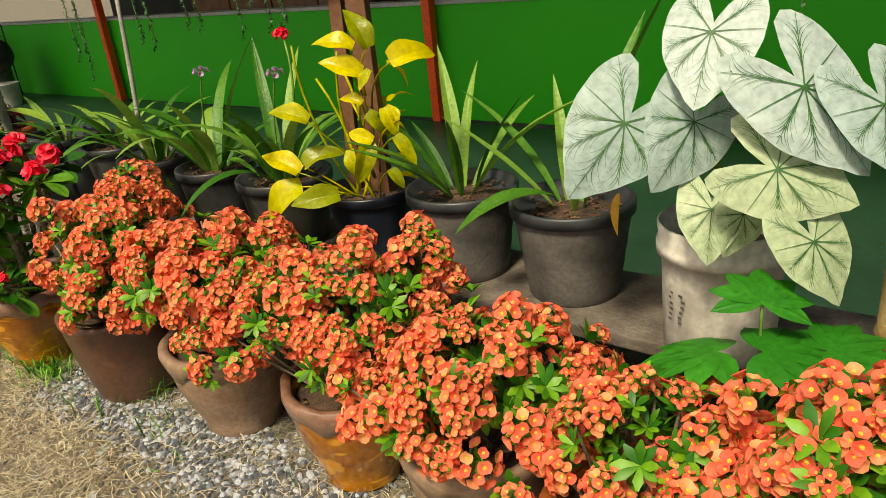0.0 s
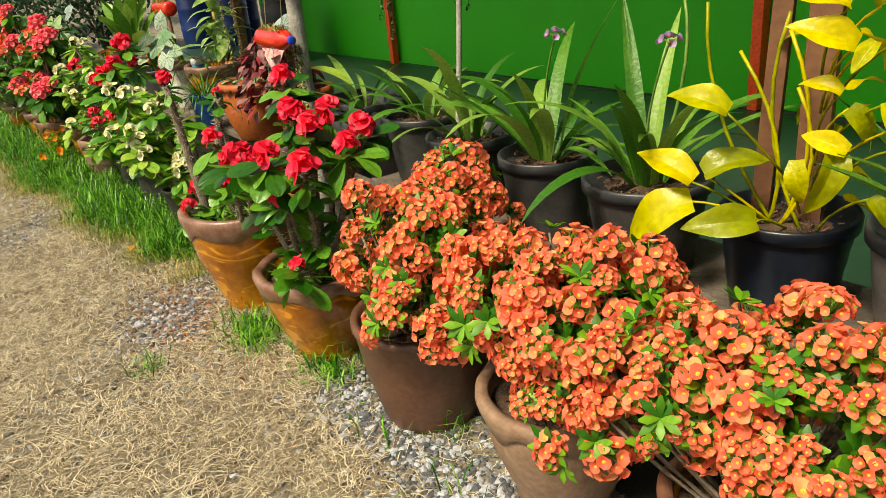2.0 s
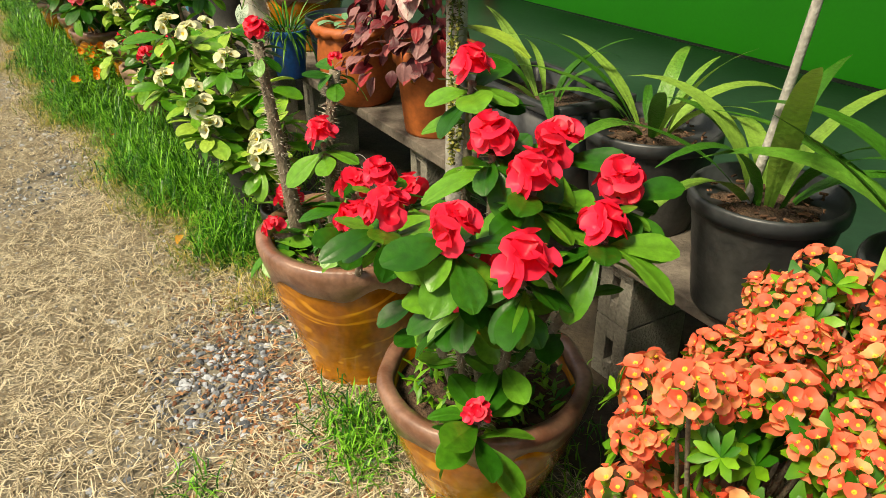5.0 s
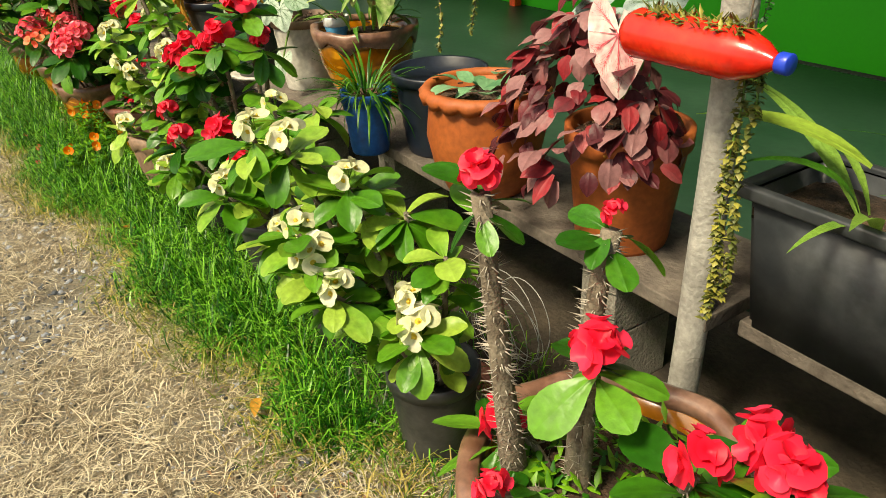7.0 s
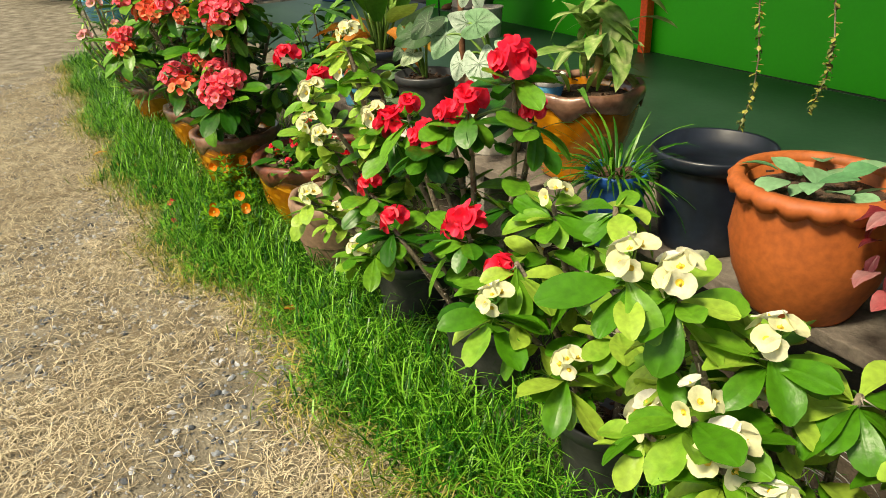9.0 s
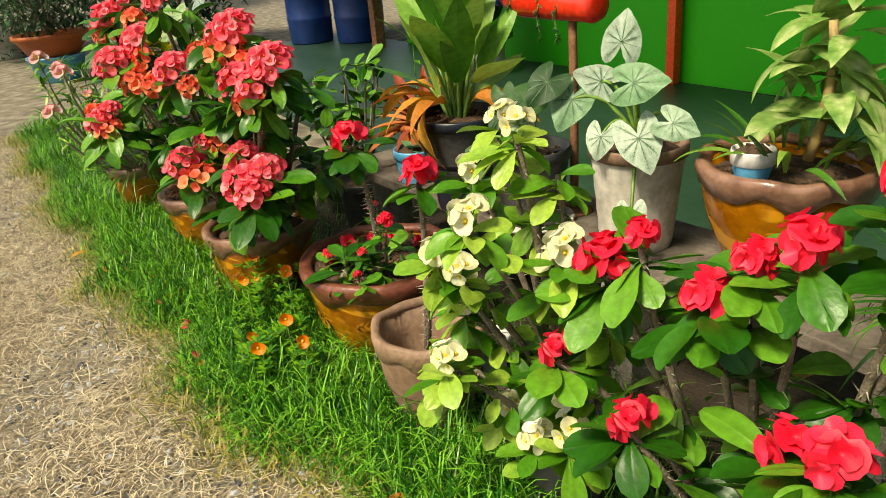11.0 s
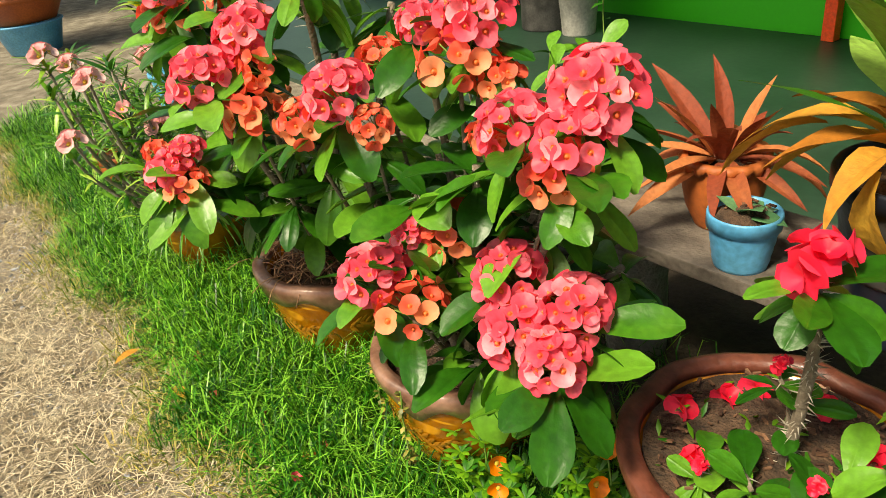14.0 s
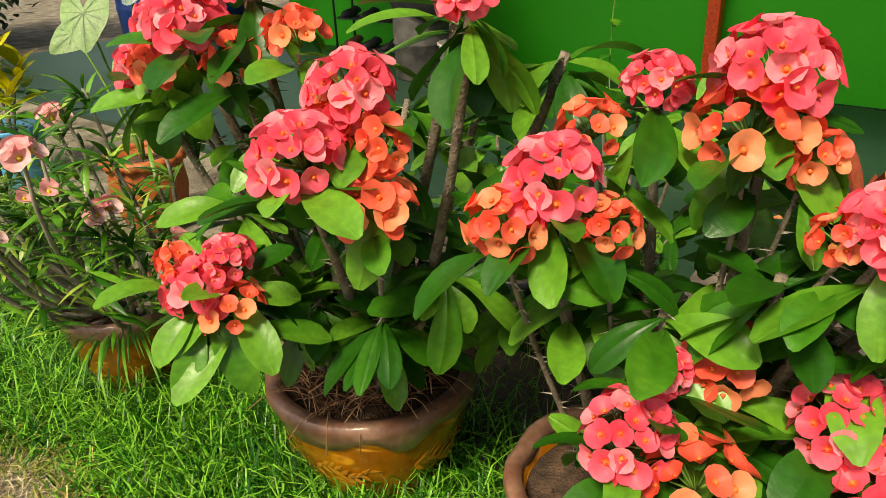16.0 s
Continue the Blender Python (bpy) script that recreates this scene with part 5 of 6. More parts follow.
# red-leaved coleus and pink caladium in terracotta
ob = potted("potted_coleus", -4.16, 1.60, BZ, "maroon coleus and pink caladium in a terracotta pot")
r = 0.145
part("pot", lathe([(r * 0.78, 0), (r * 0.80, 0.01), (r * 0.95, 0.22), (r * 0.98, 0.25), (r * 1.05, 0.255), (r * 1.05, 0.30), (r * 0.95, 0.30), (r * 0.92, 0.25), (r * 0.7, 0.1)], 40), M_TERRA, ob)
soil_bed(ob, r * 0.92, 0.27)
LEAF_COLEUS = leaf_set(M_MAROON, 0.078, 0.052, lance, 6, 5, (0.4, 1.4), (0.1, 0.4), 0.03)
for i in range(270):
    a = 2.4 * i
    q = math.sqrt(RNG.random())
    rr = 0.24 * q
    c = Vector((rr * math.cos(a) - 0.06, rr * math.sin(a) * 0.8 - 0.09, 0.24 + 0.31 * (1 - q * q) + RNG.uniform(-.05, .06)))
    piece("leaf", RNG.choice(LEAF_COLEUS), ob, aim(c, math.atan2(-c.x, c.y) + RNG.uniform(-.8, .8), RNG.uniform(-1.2, 0.3), RNG.uniform(-.4, .4), RNG.uniform(.6, 1.1)))
for x, y, z, tip, size in ((-4.08, 1.46, 0.98, (0.15, -1), 0.22), (-4.2, 1.52, 1.0, (-0.7, -0.5), 0.17), (-4.02, 1.50, 1.05, (0.6, 0.5), 0.16)):
    hanging_leaf(ob, Vector((x + 4.16, y - 1.60, z - BZ)), tip, size, M_PINKLEAF if tip[1] == -1 else M_WHITELEAF, M_REDVEIN if tip[1] == -1 else M_VEIN, (0.1, 0.0), (0, 0, 0.28), wide=0.8)
vine(ob, (0.06, -0.13, 0.30), 0.10, M_OCHRELEAF, 0.012, 90, 0.004)

ob = potted("potted_pothos", -4.63, 1.52, BZ, "small green pothos in a wide scalloped terracotta pot")
scallop_pot(ob, 0.36, 0.31)
M_GREYLEAF = shader("silvery_green_leaf", (0.10, 0.28, 0.12), (0.22, 0.42, 0.22), 0.45, 14, 60, 0.1, through_light=0.2, per="object")
LEAF_BROAD = leaf_set(M_GREYLEAF, 0.09, 0.06, lance, 4, 5, (0.2, 0.9))
for i in range(16):
    a = 2.4 * i
    rr = 0.10 * math.sqrt(i / 16)
    piece("leaf", RNG.choice(LEAF_BROAD), ob, aim((rr * math.cos(a), rr * math.sin(a), 0.28 + RNG.uniform(0, .04)), a - 1.57, RNG.uniform(-.1, .6), RNG.uniform(-.4, .4), RNG.uniform(.7, 1.1)))

ob = thing("plastic_pot", (-4.99, 1.60, BZ), "empty wide dark navy plastic pot", "pot")
plastic_pot(ob, 0.32, 0.27, M_NAVY, M_NAVY, 0)
ob = potted("potted_spider_plant", -5.12, 1.39, BZ, "grassy spider plant in a bright blue plastic pot")
plastic_pot(ob, 0.17, 0.21, M_BLUE, M_BLUE, 0.9, 10)
LEAF_GRASSY = leaf_set(M_LEAFDARK, 0.21, 0.009, strap, 4, 6, (0.4, 2.0))
strap_plant(ob, 130, 0.19, 1.0, LEAF_GRASSY, (-0.2, 1.3), 0.04)

# loose coil of thin wire under the bench
ob = thing("wire_coil", (-4.36, 1.36, 0.012), "loose coil of thin grey wire leaning under the bench", "wire")
for k in range(9):
    r, lean = RNG.uniform(0.10, 0.15), RNG.uniform(-0.25, 0.25)
    ring = [Vector((r * math.cos(a), 0.02 * k - 0.08 + lean * r * math.sin(a), 0.001 + r + r * math.sin(a))) for a in (2 * math.pi * i / 28 for i in range(29))]
    part("loop", tube(bmesh.new(), ring, 0.0013, 0.0013, 4), M_LEDGE, ob)

# dumb cane in an amber bowl, with a light blue tin in it
ob = potted("potted_dumb_cane", -5.62, 1.66, BZ, "variegated dumb cane in a wavy amber glazed bowl")
clay_bowl(ob, 0.42, 0.31, M_GLAZE, M_GLAZERIM)
M_VARIEGATED = shader("variegated_leaf", (0.07, 0.22, 0.03), (0.56, 0.62, 0.30), 0.45, 16, 60, 0.1, through_light=0.25, c3=(0.24, 0.40, 0.10))
LEAF_CANE = leaf_set(M_VARIEGATED, 0.22, 0.085, lance, 5, 7, (0.5, 1.5), (0.1, 0.4))
bm = bmesh.new()
tube(bm, bend((0.03, 0.03, 0.3), (0.05, 0.03, 0.62), (0.02, 0, 0)), 0.014, 0.010, 8, 0.1)
part("stem", bm, M_BAMBOO, ob)
for i in range(34):
    piece("leaf", RNG.choice(LEAF_CANE), ob, aim((0.05 + 0.05 * math.cos(i), 0.03 + 0.04 * math.sin(i), 0.36 + 0.009 * i), 2.4 * i, RNG.uniform(-0.3, 1.1), RNG.uniform(-.4, .4), RNG.uniform(.7, 1.1)))
strap_plant(ob, 20, 0.30, 0.4, LEAF_STRAP, (0.5, 1.3), 0.10)
ob = potted("tin_planter", -5.64, 1.55, BZ + 0.275, "light blue tin of soil set in the amber bowl")
plastic_pot(ob, 0.10, 0.075, M_LIGHTBLUE, M_WHITE, 0.85, 6)

# green caladium
ob = potted("potted_caladium", -6.0, 1.56, BZ, "green-white caladium in a cream clay pot")
plastic_pot(ob, 0.27, 0.30, M_BUCKET, M_CLAY, 0.9)
for x, y, z, tip, size, mat in ((-5.96, 1.45, 1.02, (0.1, 0.9), 0.16, M_MINT), (-5.90, 1.43, 0.93, (0.7, 0.1), 0.18, M_MINT), (-6.12, 1.43, 0.86, (-0.3, -0.9), 0.19, M_MINT), (-6.00, 1.42, 0.78, (-0.1, -0.9), 0.13, M_MINT), (-5.87, 1.42, 0.80, (0.4, -0.9), 0.19, M_MINT), (-5.87, 1.40, 0.60, (0.1, -0.9), 0.13, M_MINT), (-6.08, 1.5, 0.90, (-0.8, 0.2), 0.16, M_MINT), (-5.80, 1.46, 0.84, (0.9, -0.3), 0.14, M_MINT)):
    hanging_leaf(ob, Vector((x + 6.0, y - 1.56, z - BZ)), tip, 0.85 * size, mat, M_VEIN, (0.2, 0.0), (0, 0, 0.30))

# small heart-leaved caladium on a scalloped saucer
ob = potted("potted_caladium", -6.33, 1.45, BZ, "dark-leaved caladium in a dusty black pot on a saucer")
bm = ring_shell([(0.0, 0.001), (0.115, 0.0), (0.13, 0.012), (0.125, 0.02), (0.11, 0.012), (0.0, 0.011)], 60, lambda i, a: (0.006 * abs(math.sin(9 * a)) if i in (2, 3) else 0, 0))
part("saucer", bm, M_BUCKET, ob, "cream scalloped saucer")
holder = new("inner_pot")
holder.parent = ob
holder.location = (0, 0, 0.012)
plastic_pot(holder, 0.25, 0.235, M_BLACKPOT, M_BLACKRIM, 0.85)
M_HEART = shader("dark_heart_leaf", (0.010, 0.055, 0.010), (0.035, 0.125, 0.022), 0.55, 14, 60, 0.1, through_light=0.15, per="object")
for x, y, z, tip, size, mat in ((-6.36, 1.38, 0.85, (0.3, -0.9), 0.12, M_HEART), (-6.25, 1.37, 0.85, (-0.8, -0.5), 0.17, M_HEART), (-6.36, 1.36, 0.78, (-0.4, -0.9), 0.10, M_HEART), (-6.26, 1.36, 0.78, (-0.6, -0.8), 0.12, M_PALEGREEN), (-6.47, 1.36, 0.68, (-0.6, -0.7), 0.12, M_HEART), (-6.46, 1.35, 0.57, (-0.6, -0.8), 0.13, M_HEART), (-6.16, 1.38, 0.91, (-0.5, -0.8), 0.17, M_HEART)):
    hanging_leaf(ob, Vector((x + 6.33, y - 1.45, z - BZ)), tip, 0.85 * size, mat, M_VEIN, (0.3, 0), (0, 0, 0.20))

# big aglaonema with withered lower leaves
ob = potted("potted_aglaonema", -6.61, 1.385, BZ, "tall broad-leaved aglaonema with withered orange leaves in a dark pot")
plastic_pot(ob, 0.235, 0.19, M_NAVY, M_NAVY, 0)
holder = new("upper_pot")
holder.parent = ob
holder.location = (0, 0, 0.13)
plastic_pot(holder, 0.30, 0.19, M_BLACKPOT, M_NAVY, 0.85)
M_AGLA = shader("aglaonema_leaf", (0.05, 0.20, 0.018), (0.27, 0.48, 0.09), 0.33, 9, 60, 0.15, through_light=0.22, per="object", c3=(0.12, 0.33, 0.04))
LEAF_AGLA = leaf_set(M_AGLA, 0.28, 0.105, lance, 6, 9, (0.1, 0.6), (0.15, 0.5), 0.010)
LEAF_WITHER = leaf_set(M_OCHRELEAF, 0.24, 0.06, lance, 5, 8, (0.8, 1.7), (0.3, 0.8), 0.03)
for i in range(22):
    a = 2.4 * i
    z = 0.38 + 0.009 * i + RNG.uniform(-.03, .03)
    p = Vector((-0.07 * math.sin(a) * (1.3 - i / 20), 0.07 * math.cos(a) * (1.3 - i / 20), z))
    bm = bmesh.new()
    tube(bm, bend((p.x * 0.3, p.y * 0.3, 0.28), p, (0, 0, 0.02), 4), 0.008, 0.005, 6)
    part("stalk", bm, M_GREENSTEM, ob)
    piece("leaf", RNG.choice(LEAF_AGLA), ob, aim(p, a, RNG.uniform(0.95, 1.4) if i > 3 else 0.5, RNG.uniform(-.8, .8), RNG.uniform(.8, 1.1)))
for i, a in enumerate((2.9, 2.5, 1.4, 1.7, 1.1, -1.3, -1.0, 3.4, 2.0)):
    piece("leaf", RNG.choice(LEAF_WITHER), ob, aim((0.06 * -math.sin(a), 0.06 * math.cos(a), 0.36), a, RNG.uniform(-.1, .7), 0.2, RNG.uniform(.8, 1.2)))

for x, y, z, a, up, s in ((-0.02, -0.15, 0.36, 3.0, -1.3, 1.05), (0.05, -0.15, 0.37, 3.3, -1.35, 1.0), (-0.16, -0.05, 0.38, 1.8, -0.2, 1.0), (0.15, -0.03, 0.40, -1.5, 0.0, 0.95)):
    piece("leaf", RNG.choice(LEAF_WITHER), ob, aim((x, y, z), a, up, 0.3, s))

# small blue pot with a pothos, and a dried red bromeliad
ob = potted("potted_pothos", -6.95, 1.40, BZ, "small pothos in a light blue plastic pot")
plastic_pot(ob, 0.155, 0.13, M_LIGHTBLUE, M_LIGHTBLUE, 0.88, 8)
for i in range(9):
    piece("leaf", RNG.choice(LEAF_BROAD), ob, aim((0, 0, 0.12), 2.4 * i, RNG.uniform(-.3, .9), 0, RNG.uniform(.6, 1.0)))
ob = potted("potted_bromeliad", -7.10, 1.54, BZ, "dried russet bromeliad in a small terracotta pot")
scallop_pot(ob, 0.20, 0.18)
M_RUSSET = shader("russet_leaf", (0.26, 0.05, 0.02), (0.52, 0.18, 0.06), 0.7, 12, 70, 0.3, through_light=0.15, per="object")
LEAF_BROM = leaf_set(M_RUSSET, 0.26, 0.045, lance, 5, 7, (0.3, 1.2), (0.4, 0.8))
strap_plant(ob, 30, 0.17, 1.05, LEAF_BROM, (-0.3, 1.3), 0.03)
ob = potted("potted_weed", -6.28, 1.20, 0, "small white pot with a seedling under the bench")
plastic_pot(ob, 0.17, 0.15, M_WHITE, M_WHITE, 0.8, 8)
for i in range(6):
    piece("leaf", RNG.choice(LEAF_BROAD), ob, aim((0, 0, 0.13), 2.4 * i, RNG.uniform(.1, .9), 0, 0.6))

# dark leafy pots in the shade at the end of the bench
SHADE = "shaded foliage pots at the bench end"
for x, y, high in ((-7.62, 1.50, 0.80), (-7.98, 1.56, 0.70)):
    ob = potted("potted_foliage", x, y, 0.012, "dark leafy shrub in a black pot beyond the bench", SHADE)
    plastic_pot(ob, 0.27, 0.26, None, None, 0.85, 8)
    for k in range(9):
        q = Vector((0.17 * math.cos(2.4 * k) * RNG.uniform(.5, 1), 0.17 * math.sin(2.4 * k) * RNG.uniform(.5, 1), high * RNG.uniform(0.6, 1.0)))
        pts = bend((0.02 * math.cos(2.4 * k), 0.02 * math.sin(2.4 * k), 0.2), q, (0, 0, 0.03), 6)
        part("stem", tube(bmesh.new(), pts, 0.007, 0.004, 6), M_STEM, ob)
        for i in range(11):
            piece("leaf", RNG.choice(LEAF_RED), ob, aim(pts[RNG.choice((3, 4, 5, 6, 6))], RNG.uniform(0, 6.3), RNG.uniform(-.7, .8), RNG.uniform(-.5, .5), RNG.uniform(.6, 1.0)))

# two leafy pots behind the desert roses
ob = potted("potted_caladium", -9.75, 1.42, 0, "green-white caladium in a terracotta pot behind desert roses")
scallop_pot(ob, 0.34, 0.34)
for x, y, z, tip, size, mat in ((-9.72, 1.30, 0.92, (0.1, -0.9), 0.26, M_PALEGREEN), (-9.95, 1.35, 0.82, (-0.6, -0.6), 0.20, M_PALEGREEN), (-9.60, 1.45, 1.02, (0.6, 0.3), 0.20, M_WHITELEAF), (-9.55, 1.34, 0.72, (0.5, -0.8), 0.18, M_PALEGREEN)):
    hanging_leaf(ob, Vector((x + 9.75, y - 1.42, z)), tip, size, mat, M_VEIN, (0.25, 0.0), (0, 0, 0.30))
ob = potted("potted_croton", -10.9, 1.35, 0, "yellow-green croton in a light blue plastic pot")
plastic_pot(ob, 0.34, 0.30, M_LIGHTBLUE, M_LIGHTBLUE, 0.85, 10)
LEAF_CROTON = leaf_set(M_YELLOWLEAF, 0.20, 0.06, lance, 3, 6, (0.2, 0.9))
LEAF_CROTONDARK = leaf_set(M_LEAFMID, 0.20, 0.06, lance, 3, 6, (0.2, 0.9))
for k in range(5):
    q = Vector((0.12 * math.cos(1.3 * k), 0.12 * math.sin(1.3 * k), 0.50 + 0.09 * k))
    bm = bmesh.new()
    tube(bm, bend((0.02 * math.cos(1.3 * k), 0.02 * math.sin(1.3 * k), 0.25), q, (0, 0, 0.02), 5), 0.009, 0.006, 6)
    part("stem", bm, M_BRANCH, ob)
    for i in range(13):
        piece("leaf", RNG.choice(LEAF_CROTON if i > 4 else LEAF_CROTONDARK), ob, aim(q - Vector((0, 0, 0.012 * (13 - i))), 2.4 * i, 0.1 + 0.08 * i, RNG.uniform(-.4, .4), RNG.uniform(.7, 1.1)))

# trailing strands hung over the benches
for x, y, z, ln in ((-4.83, 1.50, 1.5, 0.70), (-4.66, 1.50, 1.5, 0.62)):
    ob = thing("hanging_vine", (x, y, z), "thin trailing succulent strand hanging above the pots", "vine", "hanging vines")
    vine(ob, (0, 0, 0), ln, M_SUCCULENT, 0.012, 70, 0.020, M_STEM)
    bm = bmesh.new()
    tube(bm, [(0, 0, 0), (0, 0, 0.68)], 0.0015, 0.0015, 4)
    part("string", bm, M_STRING, ob)
for x, y, z, ln in ((-2.9, 2.3, 1.55, 0.55), (-2.75, 2.35, 1.5, 0.45), (-0.55, 2.3, 1.55, 0.5), (-1.4, 2.4, 1.6, 0.35), (-3.6, 2.2, 1.6, 0.6), (-4.3, 2.2, 1.6, 0.75), (-3.25, 2.25, 1.58, 0.5)):
    ob = thing("hanging_vine", (x, y, z), "thin grey-green trailing plant hanging in the shade", "vine", "hanging vines")
    for k in range(3):
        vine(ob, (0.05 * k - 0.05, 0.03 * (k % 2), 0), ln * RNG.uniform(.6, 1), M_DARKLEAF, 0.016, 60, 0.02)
    bm = bmesh.new()
    tube(bm, [(0, 0, 0), (0, 0, 3.0 - z)], 0.0015, 0.0015, 4)
    part("string", bm, M_STRING, ob)
ob = thing("climbing_stem", (-7.9, 2.0, 0), "thin bare climbing stem with a few leaves", "vine")
vine(ob, (0, 0, 1.5), 1.5, M_LEAFSMALL, 0.04, 5, 0.03)

# ---- terrace and house ----
ob = thing("shoe_rack", (-11.3, 4.5, 0.03), "black wire shoe rack with dark shoes against the green wall", "rack")
for x in (-0.36, 0.36):
    for y in (-0.12, 0.10):
        bm = bmesh.new()
        tube(bm, [(x, y, 0), (x, y, 0.95)], 0.010, 0.010, 8)
        part("leg", bm, M_BLACKCLOTH, ob)
for k in range(4):
    bm = bmesh.new()
    for j in range(6):
        tube(bm, [(-0.36, -0.12 + 0.044 * j, 0.08 + 0.24 * k), (0.36, -0.12 + 0.044 * j, 0.08 + 0.24 * k)], 0.005, 0.005, 6)
    part("shelf", bm, M_BLACKCLOTH, ob)
for k in range(4):
    for j in range(3):
        ob = thing("shoe", (-11.55 + 0.22 * j, 4.47, 0.03 + 0.087 + 0.24 * k), "dark leather shoe on the wire rack", "shoe", "shoes on the rack")
        bm = bmesh.new()
        bmesh.ops.create_uvsphere(bm, u_segments=12, v_segments=8, radius=1, matrix=Matrix.Diagonal((0.045, 0.12, 0.045, 1)))
        for v in bm.verts:
            v.co.z = max(v.co.z, -0.02) + 0.02
            v.co.z += 0.02 if v.co.y > 0.03 else 0
        part("upper", bm, M_BLACKCLOTH if (k + j) % 3 else M_BROWNWOOD, ob)
        part("sole", box(bmesh.new(), -0.043, 0.043, -0.115, 0.115, -0.012, 0.0, 0.004), M_BLACKRIM, ob)
ob = thing("water_drum", (-10.5, 4.15, 0.03), "dark grey drum with a black cover against the wall", "drum")
part("body", lathe([(0.20, 0), (0.21, 0.01), (0.21, 0.25), (0.22, 0.26), (0.21, 0.27), (0.21, 0.5), (0.19, 0.52)], 32), M_GREYPOT, ob)
bm = bmesh.new()
bmesh.ops.create_icosphere(bm, subdivisions=3, radius=1, matrix=Matrix.Translation((0.1, -0.02, 0.62)) @ Matrix.Diagonal((0.34, 0.26, 0.24, 1)))
for v in bm.verts:
    v.co += v.co.normalized() * 0.06 * noise.noise(v.co * 7)
part("cover", bm, M_BLACKCLOTH, ob, "crumpled black plastic cover")
ob = thing("bucket", (-10.12, 4.10, 0.03), "white plastic bucket on the terrace floor", "bucket")
part("body", lathe([(0.12, 0), (0.123, 0.005), (0.145, 0.27), (0.155, 0.275), (0.155, 0.29), (0.14, 0.29), (0.12, 0.03)], 30), M_BUCKET, ob)
for x, y in ((-13.5, 4.5), (-14.1, 4.1), (-14.3, 5.0)):
    ob = thing("water_barrel", (x, y, 0.03), "tall blue plastic water barrel standing on the terrace", "barrel", "water barrels")
    part("body", lathe([(0.26, 0), (0.28, 0.02), (0.29, 0.3), (0.30, 0.32), (0.29, 0.34), (0.29, 0.62), (0.30, 0.64), (0.29, 0.66), (0.28, 0.9), (0.24, 0.94)], 36), M_DEEPBLUE, ob)
    part("lid", lathe([(0.25, 0.941), (0.26, 0.945), (0.26, 0.97), (0.24, 0.98)], 36), M_NAVY, ob)
ob = thing("wooden_cabinet", (-5.9, 5.3, 0.03), "brown wooden cabinet in the dim house", "cabinet")
part("body", box(bmesh.new(), -1.3, 1.3, -0.25, 0.25, 0.06, 1.5, 0.01), M_BROWNWOOD, ob, smooth=False)
for k in range(4):
    d = part("door", box(bmesh.new(), -0.31, 0.31, -0.015, 0.015, 0.1, 1.45, 0.006), M_BROWNWOOD, ob, smooth=False)
    d.location = (-0.97 + 0.647 * k, -0.268, 0)
    bm = bmesh.new()
    tube(bm, [(0.25, -0.03, 0.8), (0.25, -0.03, 0.92)], 0.008, 0.008, 8)
    part("handle", bm, M_RUST, d)

# ---- far end ----
ob = potted("potted_shrub", -14.6, 1.05, 0, "dark shrub in an orange planter standing on a blue basin")
part("basin", lathe([(0.22, 0), (0.24, 0.01), (0.32, 0.27), (0.335, 0.28), (0.33, 0.295), (0.30, 0.29), (0.2, 0.05)], 36), M_LIGHTBLUE, ob, "light blue plastic basin")
part("planter", lathe([(0.26, 0.296), (0.28, 0.30), (0.40, 0.50), (0.42, 0.50), (0.42, 0.55), (0.38, 0.55), (0.3, 0.4)], 40), M_TERRA, ob, "wide orange planter")
bm = bmesh.new()
for i in range(1500):
    d = Vector((RNG.gauss(0, 1), RNG.gauss(0, 1), RNG.gauss(0, 1))).normalized() * RNG.random() ** 0.4
    p = Vector((0.75 * d.x, 0.65 * d.y, 1.05 + 0.55 * d.z))
    blade(bm, RNG.uniform(.08, .18), 0.035, lance, 3, 0.6, 0.2, aim(p, RNG.uniform(0, 6.3), RNG.uniform(-.8, 1.0)))
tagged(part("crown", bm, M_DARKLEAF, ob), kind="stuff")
for i in range(5):
    bm = bmesh.new()
    tube(bm, bend((0.05 * i - 0.1, 0, 0.45), (0.3 * math.cos(i * 1.3), 0.3 * math.sin(i * 1.3), 1.2), (0, 0, .05), 5), 0.02, 0.01, 7)
    part("trunk", bm, M_STEM, ob)


def shrub(x, y, rx, ry, rz, n, label, leaf=0.16):
    ob = thing("shrub", (x, y, 0), label, "shrub", "shrubs at the far end")
    for i in range(4):
        bm = bmesh.new()
        tube(bm, bend((0.08 * i - 0.12, 0, 0), (rx * 0.5 * math.cos(i * 1.7), ry * 0.5 * math.sin(i * 1.7), rz * 1.3), (0, 0, 0.05), 5), 0.035, 0.012, 7, 0.1)
        part("trunk", bm, M_STEM, ob)
    bm = bmesh.new()
    for i in range(n):
        d = Vector((RNG.gauss(0, 1), RNG.gauss(0, 1), RNG.gauss(0, 1))).normalized() * RNG.random() ** 0.35
        d *= 1 + 0.35 * noise.noise(d * 2.5 + Vector((x, y, 0)))
        blade(bm, leaf * RNG.uniform(.6, 1.3), leaf * 0.4, lance, 3, 0.6, 0.2, aim((rx * d.x, ry * d.y, max(0.1, rz * 1.05 + rz * d.z)), RNG.uniform(0, 6.3), RNG.uniform(-.8, 1.0)))
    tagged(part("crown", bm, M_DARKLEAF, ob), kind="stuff")


